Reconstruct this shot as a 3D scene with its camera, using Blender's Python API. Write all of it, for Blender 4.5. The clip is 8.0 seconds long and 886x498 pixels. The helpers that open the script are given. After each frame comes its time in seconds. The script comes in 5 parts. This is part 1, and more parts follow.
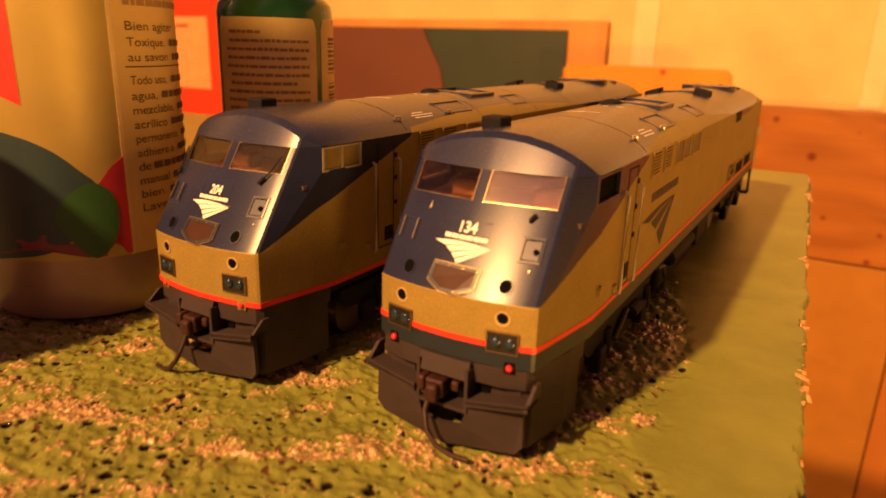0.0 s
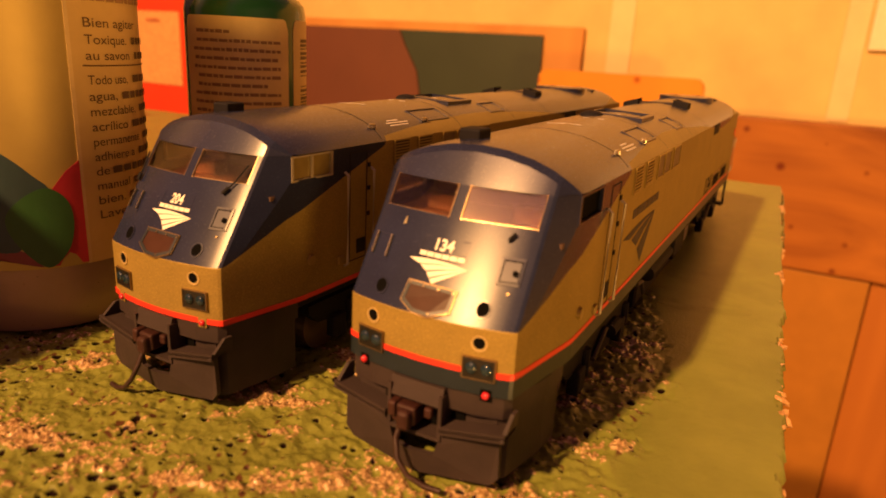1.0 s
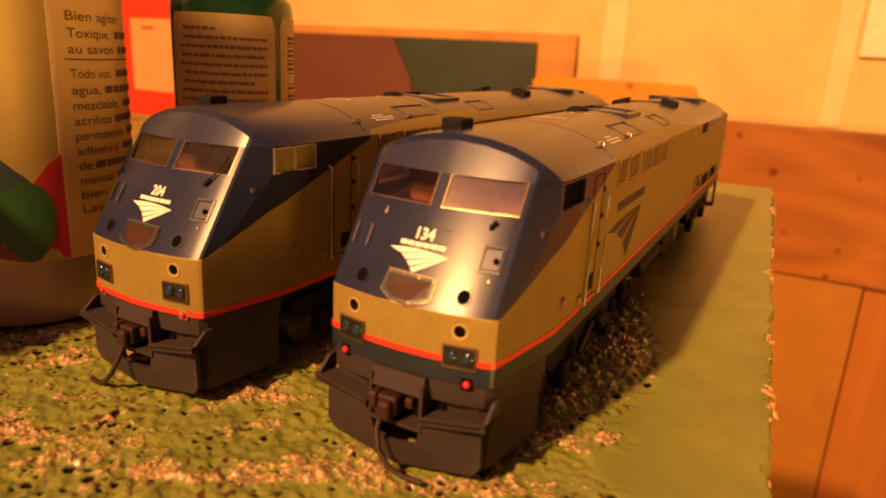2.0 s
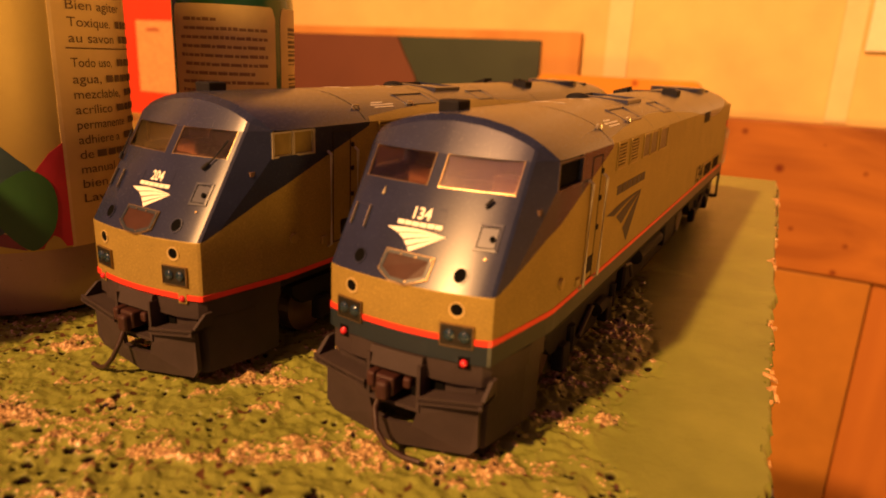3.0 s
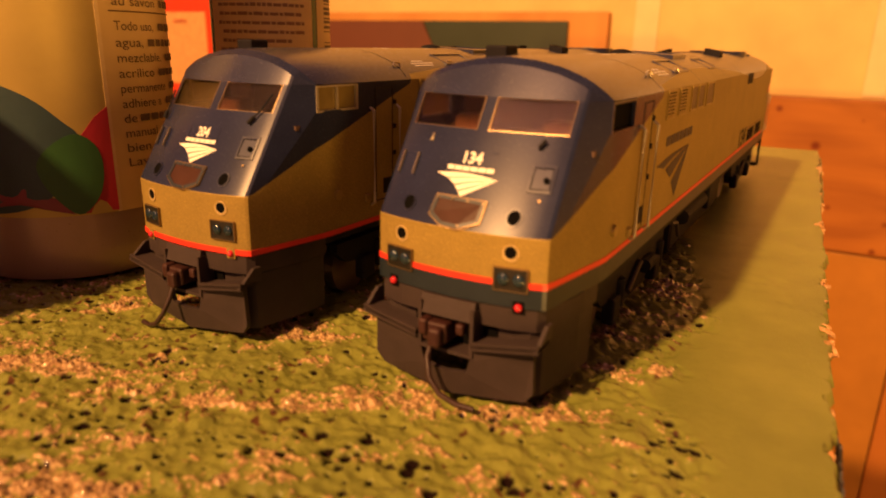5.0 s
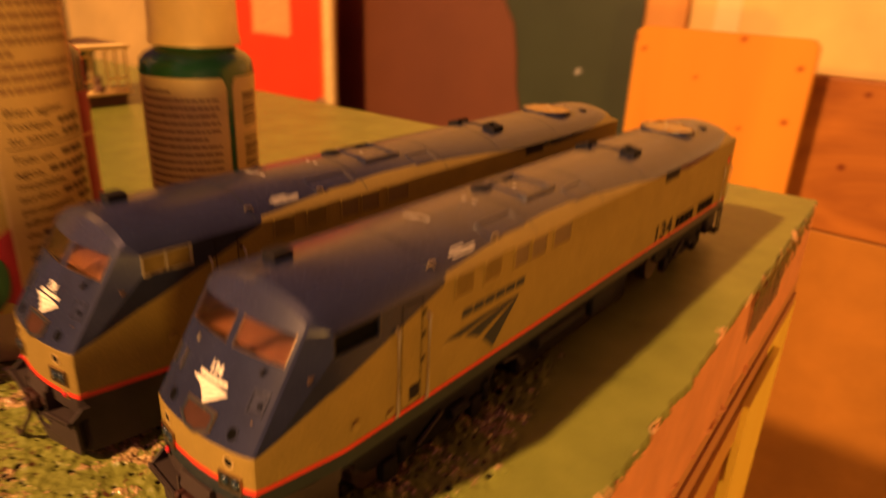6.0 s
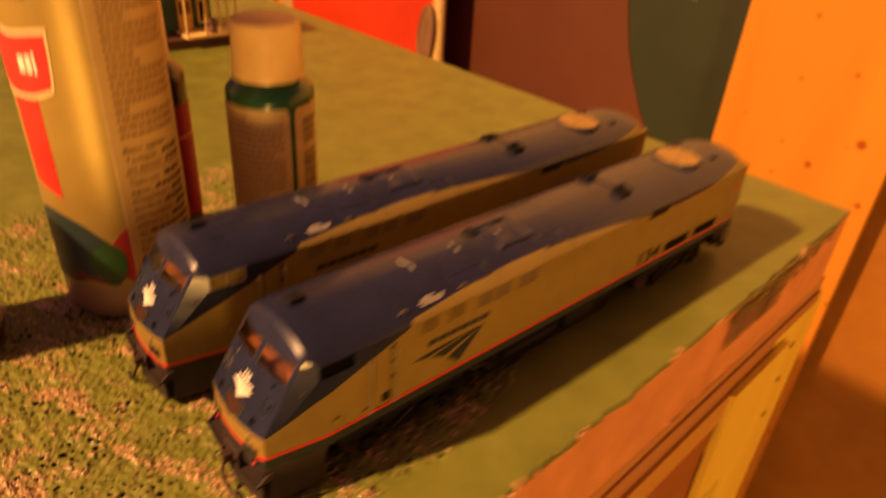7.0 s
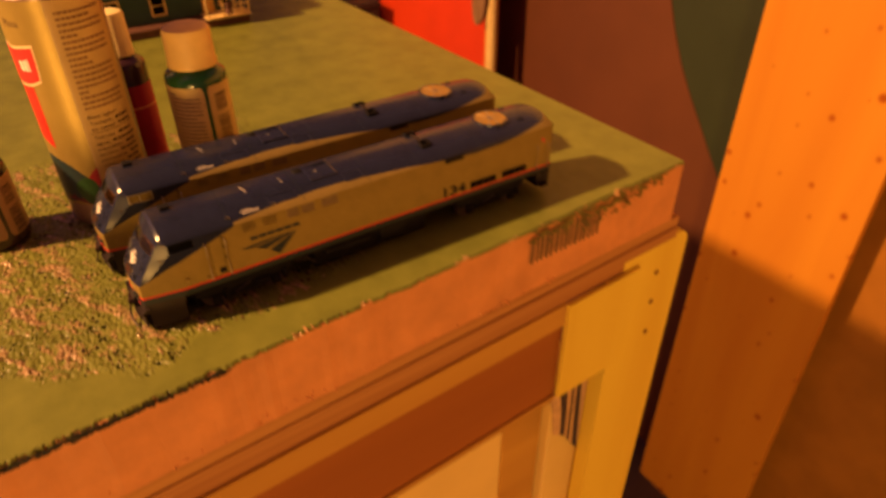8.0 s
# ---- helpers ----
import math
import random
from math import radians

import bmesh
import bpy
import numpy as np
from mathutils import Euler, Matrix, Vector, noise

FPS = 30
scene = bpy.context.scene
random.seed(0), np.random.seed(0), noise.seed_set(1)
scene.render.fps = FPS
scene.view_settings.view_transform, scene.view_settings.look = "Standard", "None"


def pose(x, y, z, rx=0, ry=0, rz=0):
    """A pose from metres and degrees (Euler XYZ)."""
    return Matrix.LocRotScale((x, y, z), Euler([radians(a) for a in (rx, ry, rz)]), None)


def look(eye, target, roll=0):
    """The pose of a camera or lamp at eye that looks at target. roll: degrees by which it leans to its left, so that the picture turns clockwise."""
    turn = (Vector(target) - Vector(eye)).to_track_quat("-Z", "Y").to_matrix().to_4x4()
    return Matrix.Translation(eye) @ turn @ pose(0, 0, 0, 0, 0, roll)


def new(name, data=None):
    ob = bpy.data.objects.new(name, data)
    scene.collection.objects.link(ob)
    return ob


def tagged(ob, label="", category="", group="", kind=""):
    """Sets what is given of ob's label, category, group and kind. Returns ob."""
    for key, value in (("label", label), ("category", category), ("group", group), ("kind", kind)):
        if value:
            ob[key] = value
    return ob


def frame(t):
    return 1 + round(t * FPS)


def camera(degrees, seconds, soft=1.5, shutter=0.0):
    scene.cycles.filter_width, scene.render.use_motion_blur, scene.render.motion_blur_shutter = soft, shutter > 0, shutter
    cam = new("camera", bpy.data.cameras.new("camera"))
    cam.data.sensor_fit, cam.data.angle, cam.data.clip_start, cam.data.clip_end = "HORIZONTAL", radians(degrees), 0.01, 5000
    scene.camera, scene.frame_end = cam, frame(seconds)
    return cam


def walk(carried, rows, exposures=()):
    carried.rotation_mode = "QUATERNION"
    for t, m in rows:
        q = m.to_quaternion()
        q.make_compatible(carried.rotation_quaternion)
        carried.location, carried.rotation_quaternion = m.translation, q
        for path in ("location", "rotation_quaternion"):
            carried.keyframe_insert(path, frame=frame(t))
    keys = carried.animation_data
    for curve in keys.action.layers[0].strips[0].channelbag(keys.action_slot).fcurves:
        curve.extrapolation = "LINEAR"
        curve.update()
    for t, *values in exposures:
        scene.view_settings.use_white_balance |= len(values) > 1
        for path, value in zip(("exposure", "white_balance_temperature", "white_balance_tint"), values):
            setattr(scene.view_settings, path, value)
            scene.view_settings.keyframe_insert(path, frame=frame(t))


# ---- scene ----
cam = camera(66.60, 8.0, soft=1.65, shutter=0.7)
cam.data.dof.use_dof, cam.data.dof.focus_distance, cam.data.dof.aperture_fstop = True, 0.155, 23.0
PATH = [
    (0, (0.0491, -0.0870, 0.0651), (-0.911, 1.567, -0.520), 1.68),
    (0.5, (0.0446, -0.0816, 0.0642), (-0.886, 1.593, -0.511), 1.80),
    (1, (0.0457, -0.0818, 0.0660), (-0.846, 1.613, -0.511), 3.18),
    (2.3, (0.0480, -0.0806, 0.0626), (-0.836, 1.627, -0.487), 3.14),
    (2.5, (0.0475, -0.0810, 0.0630), (-0.840, 1.625, -0.487), 3.25),
    (3, (0.0497, -0.0809, 0.0601), (-0.851, 1.617, -0.493), 2.63),
    (3.5, (0.0487, -0.0810, 0.0591), (-0.864, 1.609, -0.500), 2.42),
    (4, (0.0456, -0.0816, 0.0571), (-0.884, 1.593, -0.517), 2.28),
    (4.2, (0.0435, -0.0825, 0.0583), (-0.896, 1.587, -0.516), 2.51),
    (5.3, (0.0519, -0.0829, 0.0522), (-0.912, 1.566, -0.541), 0.70),
    (5.5, (0.0606, -0.0795, 0.0541), (-0.913, 1.561, -0.546), 0.04),
    (5.7, (0.0707, -0.0660, 0.0598), (-1.005, 1.480, -0.613), 0.52),
    (5.8, (0.0775, -0.0589, 0.0703), (-1.012, 1.479, -0.600), 1.05),
    (6, (0.0917, -0.0500, 0.1023), (-1.043, 1.413, -0.654), 2.70),
    (6.2, (0.1032, -0.0500, 0.1215), (-1.038, 1.333, -0.766), 6.61),
    (6.6, (0.1116, -0.0512, 0.1215), (-1.086, 1.198, -0.882), 4.22),
    (6.8, (0.1142, -0.0532, 0.1299), (-1.103, 1.141, -0.915), 3.92),
    (7, (0.1300, -0.0488, 0.1614), (-1.115, 1.117, -0.884), 4.24),
    (7.2, (0.1518, -0.0416, 0.1838), (-1.107, 1.087, -0.885), 5.11),
    (7.4, (0.1802, -0.0395, 0.1982), (-1.093, 1.062, -0.882), 5.64),
    (7.5, (0.1979, -0.0407, 0.2059), (-1.087, 1.032, -0.890), 4.38),
    (7.7, (0.2354, -0.0346, 0.2114), (-1.079, 0.968, -0.914), 3.63),
    (8, (0.2839, -0.0125, 0.2159), (-1.076, 0.874, -0.952), -0.21),
]
walk(cam, [(t, look(eye, target, roll)) for t, eye, target, roll in PATH],
     exposures=((0.0, 0.22), (0.5, 0.10), (5.5, 0.12), (7.0, 0.08), (8.0, -0.03)))

# ---- light ----
world = bpy.data.worlds.new("world")
scene.world = world
world.use_nodes = True
world.node_tree.nodes["Background"].inputs[0].default_value = (1.0, 0.55, 0.22, 1)
world.node_tree.nodes["Background"].inputs[1].default_value = 0.002


def lamp(name, place, watts, colour, radius):
    data = bpy.data.lights.new(name, "POINT")
    data.energy, data.color, data.shadow_soft_size = watts, colour, radius
    ob = new(name, data)
    ob.location = place
    return ob


# the desk bulb behind the walker; an added unseen lamp brightens right-hand faces
lamp("desk_bulb", (-0.61, -2.30, 2.02), 965, (1.0, 0.48, 0.16), 0.07)
lamp("side_fill", (2.40, -1.72, -0.82), 240, (1.0, 0.49, 0.11), 0.26)

# ---- building helpers (millimetres) ----
MM = 0.001


def part(name, bm, material, parent=None, label="", smooth=False, recalc=True, sharp=38):
    """One mesh object out of a bmesh in millimetres, under a thing or a part."""
    if recalc:
        bmesh.ops.recalc_face_normals(bm, faces=bm.faces)
    me = bpy.data.meshes.new(name)
    bmesh.ops.scale(bm, vec=(MM, MM, MM), verts=bm.verts)
    bm.to_mesh(me)
    bm.free()
    for m in material if isinstance(material, (list, tuple)) else [material]:
        me.materials.append(m)
    if smooth:
        me.polygons.foreach_set("use_smooth", [True] * len(me.polygons))
        me.set_sharp_from_angle(angle=radians(sharp))
    ob = new(name, me)
    ob.parent = parent
    if label:
        ob["label"] = label
    return ob


def thing(name, x, y, z, label, category, group="", turn=0.0, kind=""):
    ob = new(name)
    ob.matrix_world = pose(x * MM, y * MM, z * MM, 0, 0, turn)
    ob.empty_display_size = 0.01
    return tagged(ob, label, category, group, kind)


def box(bm, x0, x1, y0, y1, z0, z1, bevel=0.0):
    made = bmesh.ops.create_cube(bm, size=1.0)["verts"]
    for v in made:
        v.co = Vector(((x0 + x1) / 2 + v.co.x * (x1 - x0), (y0 + y1) / 2 + v.co.y * (y1 - y0), (z0 + z1) / 2 + v.co.z * (z1 - z0)))
    if bevel:
        edges = list({e for v in made for e in v.link_edges})
        bmesh.ops.bevel(bm, geom=edges, offset=bevel, segments=2, affect="EDGES", profile=0.5)
    return bm


def B():
    return bmesh.new()


def rod(bm, a, b, r, seg=10, r2=None):
    a, b = Vector(a), Vector(b)
    m = Matrix.Translation((a + b) / 2) @ (b - a).to_track_quat("Z", "Y").to_matrix().to_4x4()
    bmesh.ops.create_cone(bm, cap_ends=True, segments=seg, radius1=r, radius2=r if r2 is None else r2, depth=(b - a).length, matrix=m)
    return bm


def tube(bm, points, r, seg=8):
    """A round bar along points."""
    pts = [Vector(p) for p in points]
    rings = []
    for i, p in enumerate(pts):
        way = (pts[min(i + 1, len(pts) - 1)] - pts[max(i - 1, 0)]).normalized()
        q = way.to_track_quat("Z", "Y")
        rings.append([bm.verts.new(p + q @ Vector((r * math.cos(k * math.tau / seg), r * math.sin(k * math.tau / seg), 0))) for k in range(seg)])
    for a, b in zip(rings, rings[1:]):
        for k in range(seg):
            bm.faces.new((a[k], a[(k + 1) % seg], b[(k + 1) % seg], b[k]))
    bm.faces.new(rings[0])
    bm.faces.new(rings[-1])
    return bm


def lathe(bm, profile, seg=48, x=0.0, y=0.0, squash=1.0):
    """A turned body out of (radius, height) pairs."""
    rings = []
    for r, z in profile:
        if r < 0.01:
            rings.append([bm.verts.new((x, y, z))])
        else:
            rings.append([bm.verts.new((x + r * math.cos(k * math.tau / seg), y + squash * r * math.sin(k * math.tau / seg), z)) for k in range(seg)])
    for a, b in zip(rings, rings[1:]):
        for k in range(seg):
            n = (k + 1) % seg
            if len(a) == 1 and len(b) == 1:
                continue
            if len(a) == 1:
                bm.faces.new((a[0], b[n], b[k]))
            elif len(b) == 1:
                bm.faces.new((a[k], a[n], b[0]))
            else:
                bm.faces.new((a[k], a[n], b[n], b[k]))
    return bm


def slab(bm, poly, put, d0, d1):
    """A plate with the outline poly, laid on a surface by put(u, v, height)."""
    low = [bm.verts.new(put(u, v, d0)) for u, v in poly]
    top = [bm.verts.new(put(u, v, d1)) for u, v in poly]
    bm.faces.new(top)
    bm.faces.new(list(reversed(low)))
    for i in range(len(poly)):
        j = (i + 1) % len(poly)
        bm.faces.new((low[i], low[j], top[j], top[i]))
    return bm


def ring_slab(bm, outer, inner, put, d0, d1):
    """A frame between two outlines of equal count."""
    n = len(outer)
    vs = [[bm.verts.new(put(u, v, d)) for u, v in poly] for poly, d in ((outer, d0), (outer, d1), (inner, d1), (inner, d0))]
    for a, b in ((0, 1), (1, 2), (2, 3), (3, 0)):
        for i in range(n):
            j = (i + 1) % n
            bm.faces.new((vs[a][i], vs[a][j], vs[b][j], vs[b][i]))
    return bm


def rect(u0, u1, v0, v1):
    return [(u0, v0), (u1, v0), (u1, v1), (u0, v1)]


def disc(u, v, r, seg=16, stretch=1.0):
    return [(u + r * math.cos(k * math.tau / seg), v + stretch * r * math.sin(k * math.tau / seg)) for k in range(seg)]


def lettering(text, height, bold=0.0):
    """The outline mesh of a word in the built-in font, as a bmesh in the plane, left bottom at 0, 0."""
    curve = bpy.data.curves.new("word", "FONT")
    curve.body, curve.size, curve.fill_mode, curve.offset = text, 1.0, "FRONT", bold
    ob = new("word", curve)
    bpy.context.view_layer.update()
    me = bpy.data.meshes.new_from_object(ob.evaluated_get(bpy.context.evaluated_depsgraph_get()))
    bpy.data.objects.remove(ob)
    bm = bmesh.new()
    bm.from_mesh(me)
    bpy.data.meshes.remove(me)
    bmesh.ops.triangulate(bm, faces=bm.faces)
    lo = min(v.co.x for v in bm.verts)
    for v in bm.verts:
        v.co = Vector(((v.co.x - lo) * height / 0.7, v.co.y * height / 0.7, 0))
    return bm


def word(text, height, put, width=None, stretch=1.0, bold=0.0):
    """A word laid on a surface by put(u, v, d); width: squeezed to it."""
    bm = lettering(text, height, bold)
    wide = max(v.co.x for v in bm.verts)
    k = (width / wide) if width else stretch
    for v in bm.verts:
        v.co = Vector(put(v.co.x * k, v.co.y, 0.0))
    return bm


# ---- materials ----
def nodes_of(name):
    m = bpy.data.materials.new(name)
    m.use_nodes = True
    n, l = m.node_tree.nodes, m.node_tree.links
    return m, n, l, n["Principled BSDF"]


def noise_node(n, l, scale, detail=4.0, rough=0.6, where="Object"):
    tc = n.new("ShaderNodeTexCoord")
    t = n.new("ShaderNodeTexNoise")
    t.inputs["Scale"].default_value, t.inputs["Detail"].default_value, t.inputs["Roughness"].default_value = scale, detail, rough
    l.new(tc.outputs[where], t.inputs["Vector"])
    return t


def ramp_node(n, l, source, stops):
    r = n.new("ShaderNodeValToRGB")
    els = r.color_ramp.elements
    while len(els) < len(stops):
        els.new(0.5)
    for e, (at, c) in zip(els, stops):
        e.position, e.color = at, (*c, 1)
    l.new(source, r.inputs[0])
    return r


def plain(name, colour, rough=0.5, metal=0.0, vary=0.18, grain=900.0, bump=0.15, coat=0.0, wear=120.0, spec=0.5):
    """A surface with stains at a large scale, grain at a small one, and fine relief."""
    m, n, l, p = nodes_of(name)
    big = noise_node(n, l, wear, 5)
    c = Vector(colour)
    r = ramp_node(n, l, big.outputs["Fac"], [(0.3, c * (1 - vary)), (0.7, [min(1, a * (1 + vary)) for a in c])])
    l.new(r.outputs[0], p.inputs["Base Color"])
    fine = noise_node(n, l, grain, 6, 0.65)
    mr = n.new("ShaderNodeMapRange")
    mr.inputs["To Min"].default_value, mr.inputs["To Max"].default_value = max(0.02, rough - 0.1), min(1, rough + 0.12)
    l.new(fine.outputs["Fac"], mr.inputs["Value"])
    l.new(mr.outputs[0], p.inputs["Roughness"])
    b = n.new("ShaderNodeBump")
    b.inputs["Strength"].default_value, b.inputs["Distance"].default_value = bump, 0.0004
    l.new(fine.outputs["Fac"], b.inputs["Height"])
    l.new(b.outputs[0], p.inputs["Normal"])
    p.inputs["Metallic"].default_value = metal
    p.inputs["Coat Weight"].default_value = coat
    p.inputs["Specular IOR Level"].default_value = spec
    return m


def wood(name, light, dark, ring=22.0, stretch=(1, 1, 0.08), rough=0.55, knots=False, swirl=0.7):
    """Boards with grain along one axis, and knots."""
    m, n, l, p = nodes_of(name)
    tc = n.new("ShaderNodeTexCoord")
    mp = n.new("ShaderNodeMapping")
    mp.inputs["Scale"].default_value = stretch
    l.new(tc.outputs["Object"], mp.inputs["Vector"])
    t = n.new("ShaderNodeTexNoise")
    t.inputs["Scale"].default_value, t.inputs["Detail"].default_value, t.inputs["Distortion"].default_value = ring, 7, swirl
    l.new(mp.outputs[0], t.inputs["Vector"])
    r = ramp_node(n, l, t.outputs["Fac"], [(0.3, dark), (0.48, [(a + b) / 2 for a, b in zip(light, dark)]), (0.66, light)])
    out = r.outputs[0]
    if knots:
        v = n.new("ShaderNodeTexVoronoi")
        v.voronoi_dimensions = "2D"
        v.inputs["Scale"].default_value = 12.0
        flat = n.new("ShaderNodeMapping")
        flat.inputs["Rotation"].default_value = (radians(90), 0, 0)
        l.new(tc.outputs["Object"], flat.inputs["Vector"])
        l.new(flat.outputs[0], v.inputs["Vector"])
        hue = n.new("ShaderNodeSeparateXYZ")
        l.new(v.outputs["Color"], hue.inputs[0])
        grow = n.new("ShaderNodeMath")
        grow.operation = "MULTIPLY_ADD"
        grow.inputs[1].default_value = 0.10
        l.new(hue.outputs["X"], grow.inputs[0])
        l.new(v.outputs["Distance"], grow.inputs[2])
        k = ramp_node(n, l, grow.outputs[0], [(0.06, (1, 1, 1)), (0.125, (0, 0, 0))])
        mx = n.new("ShaderNodeMix")
        mx.data_type = "RGBA"
        mx.inputs["B"].default_value = (dark[0] * 0.62, dark[1] * 0.36, dark[2] * 0.30, 1)
        l.new(k.outputs[0], mx.inputs["Factor"])
        l.new(out, mx.inputs["A"])
        out = mx.outputs["Result"]
    l.new(out, p.inputs["Base Color"])
    p.inputs["Roughness"].default_value = rough
    p.inputs["Specular IOR Level"].default_value = 0.2
    b = n.new("ShaderNodeBump")
    b.inputs["Strength"].default_value, b.inputs["Distance"].default_value = 0.25, 0.001
    l.new(t.outputs["Fac"], b.inputs["Height"])
    l.new(b.outputs[0], p.inputs["Normal"])
    return m


BLUE = (0.014, 0.018, 0.046)
SILVER = (0.27, 0.192, 0.046)


def livery(name, curve, spec):
    """Blue over silver paint, parted along a curve of (y, z) in millimetres on the body side; fine metal flakes in the silver."""
    m, n, l, p = nodes_of(name)
    tc = n.new("ShaderNodeTexCoord")
    sep = n.new("ShaderNodeSeparateXYZ")
    l.new(tc.outputs["Object"], sep.inputs[0])
    fc = n.new("ShaderNodeFloatCurve")
    pts = fc.mapping.curves[0].points
    while len(pts) < len(curve):
        pts.new(0.5, 0.5)
    for q, (y, z) in zip(pts, curve):
        q.location = (y / 250.0, z / 60.0)
        q.handle_type = "VECTOR"
    fc.mapping.update()
    sc = n.new("ShaderNodeMath")
    sc.operation = "MULTIPLY"
    sc.inputs[1].default_value = 4.0
    l.new(sep.outputs["Y"], sc.inputs[0])
    l.new(sc.outputs[0], fc.inputs["Value"])
    zz = n.new("ShaderNodeMath")
    zz.operation = "MULTIPLY"
    zz.inputs[1].default_value = 1000.0 / 60.0
    l.new(sep.outputs["Z"], zz.inputs[0])
    gt = n.new("ShaderNodeMath")
    gt.operation = "GREATER_THAN"
    l.new(zz.outputs[0], gt.inputs[0])
    l.new(fc.outputs[0], gt.inputs[1])
    big = noise_node(n, l, 90, 5)
    blue = ramp_node(n, l, big.outputs["Fac"], [(0.3, [a * 0.82 for a in BLUE]), (0.7, [a * 1.2 for a in BLUE])])
    silver = ramp_node(n, l, big.outputs["Fac"], [(0.3, [a * 0.88 for a in SILVER]), (0.7, [a * 1.1 for a in SILVER])])
    fleck = noise_node(n, l, 3800, 2, 0.5)
    bright = ramp_node(n, l, fleck.outputs["Fac"], [(0.35, (0.88, 0.88, 0.88)), (0.55, (1, 1, 1)), (0.68, (1.25, 1.25, 1.25))])
    flecked = n.new("ShaderNodeMix")
    flecked.data_type, flecked.blend_type = "RGBA", "MULTIPLY"
    flecked.inputs["Factor"].default_value = 1.0
    l.new(silver.outputs[0], flecked.inputs["A"])
    l.new(bright.outputs[0], flecked.inputs["B"])
    mx = n.new("ShaderNodeMix")
    mx.data_type = "RGBA"
    l.new(gt.outputs[0], mx.inputs["Factor"])
    l.new(flecked.outputs["Result"], mx.inputs["A"])
    l.new(blue.outputs[0], mx.inputs["B"])
    l.new(mx.outputs["Result"], p.inputs["Base Color"])
    met = n.new("ShaderNodeMapRange")
    met.inputs["To Min"].default_value, met.inputs["To Max"].default_value = 0.25, 0.0
    l.new(gt.outputs[0], met.inputs["Value"])
    l.new(met.outputs[0], p.inputs["Metallic"])
    p.inputs["Specular IOR Level"].default_value = spec
    fine = noise_node(n, l, 2600, 3, 0.7)
    mr = n.new("ShaderNodeMapRange")
    mr.inputs["To Min"].default_value, mr.inputs["To Max"].default_value = 0.23, 0.30
    l.new(fine.outputs["Fac"], mr.inputs["Value"])
    satin = n.new("ShaderNodeMath")
    satin.operation = "MULTIPLY_ADD"
    satin.inputs[1].default_value, satin.inputs[2].default_value = -0.34, 0.34
    l.new(gt.outputs[0], satin.inputs[0])
    add = n.new("ShaderNodeMath")
    l.new(mr.outputs[0], add.inputs[0])
    l.new(satin.outputs[0], add.inputs[1])
    l.new(add.outputs[0], p.inputs["Roughness"])
    b = n.new("ShaderNodeBump")
    b.inputs["Strength"].default_value, b.inputs["Distance"].default_value = 0.012, 0.0001
    l.new(fine.outputs["Fac"], b.inputs["Height"])
    l.new(b.outputs[0], p.inputs["Normal"])
    return m


def glass(name, tint=(0.85, 0.72, 0.55), rough=0.03):
    m, n, l, p = nodes_of(name)
    p.inputs["Base Color"].default_value = (*tint, 1)
    p.inputs["Roughness"].default_value = rough
    p.inputs["Transmission Weight"].default_value = 1.0
    p.inputs["IOR"].default_value = 1.4
    return m


WAVE = [(0, 27.3), (2.6, 27.4), (15.8, 33.6), (32.7, 39.6), (47.0, 44.6), (47.3, 46.4), (61, 47.3), (72, 47.9), (90, 48.4), (106, 48.3), (126, 47.3), (140, 46.6), (155, 45.2), (170, 43.9), (184, 43.0), (203, 43.8), (214, 45.6), (224, 47.0), (232, 48.0), (238, 49.2), (250, 54)]
paint_body = livery("two_tone_paint", WAVE, 0.28)
paint_roof = livery("two_tone_roof_paint", WAVE, 0.65)
paint_detail = plain("blue_detail_paint", BLUE, 0.27, 0.0, 0.2, 40, 0.0, wear=90, spec=0.42)
paint_blue = plain("blue_paint", BLUE, 0.29, 0.0, 0.2, 40, 0.0, wear=90, spec=0.8)
paint_silver = plain("silver_paint", SILVER, 0.5, 0.3, 0.12, 2600, 0.03)
paint_red = plain("red_stripe_paint", (0.62, 0.035, 0.02), 0.4, 0, 0.1, 2000, 0.05)
paint_band = plain("dark_band_paint", (0.009, 0.016, 0.024), 0.4, 0, 0.15, 2000, 0.05)
pilot_grey = plain("dark_grey_plastic", (0.036, 0.026, 0.025), 0.55, 0, 0.2, 1500, 0.2, spec=0.25)
black = plain("black_plastic", (0.010, 0.009, 0.011), 0.7, 0, 0.25, 1500, 0.2, spec=0.15)
gilt = plain("gilt_paint", (0.60, 0.45, 0.19), 0.32, 0.4, 0.2, 2500, 0.05)
hole_black = plain("open_hole", (0.003, 0.003, 0.003), 0.9, 0, 0.1, spec=0.05)
white_decal = plain("white_decal", (0.80, 0.76, 0.68), 0.45, 0, 0.06, 3000, 0.03)
blue_decal = plain("dark_blue_decal", (0.012, 0.018, 0.026), 0.5, 0, 0.1, 3000, 0.03, spec=0.35)
dark_decal = plain("dark_decal", (0.014, 0.011, 0.012), 0.75, 0, 0.1, 3000, 0.03, spec=0.15)
bright_metal = plain("bright_metal", (0.50, 0.44, 0.33), 0.3, 0.9, 0.12, 2500, 0.05)
rail_metal = plain("painted_wire", (0.36, 0.31, 0.22), 0.4, 0.4, 0.12, 2500, 0.1)
fan_metal = plain("fan_metal", (0.52, 0.32, 0.07), 0.4, 0.5, 0.12, 2500, 0.1)
lens_blue = plain("smoked_lens", (0.008, 0.022, 0.034), 0.10, 0.0, 0.1, 3000, 0.02, coat=0.6)
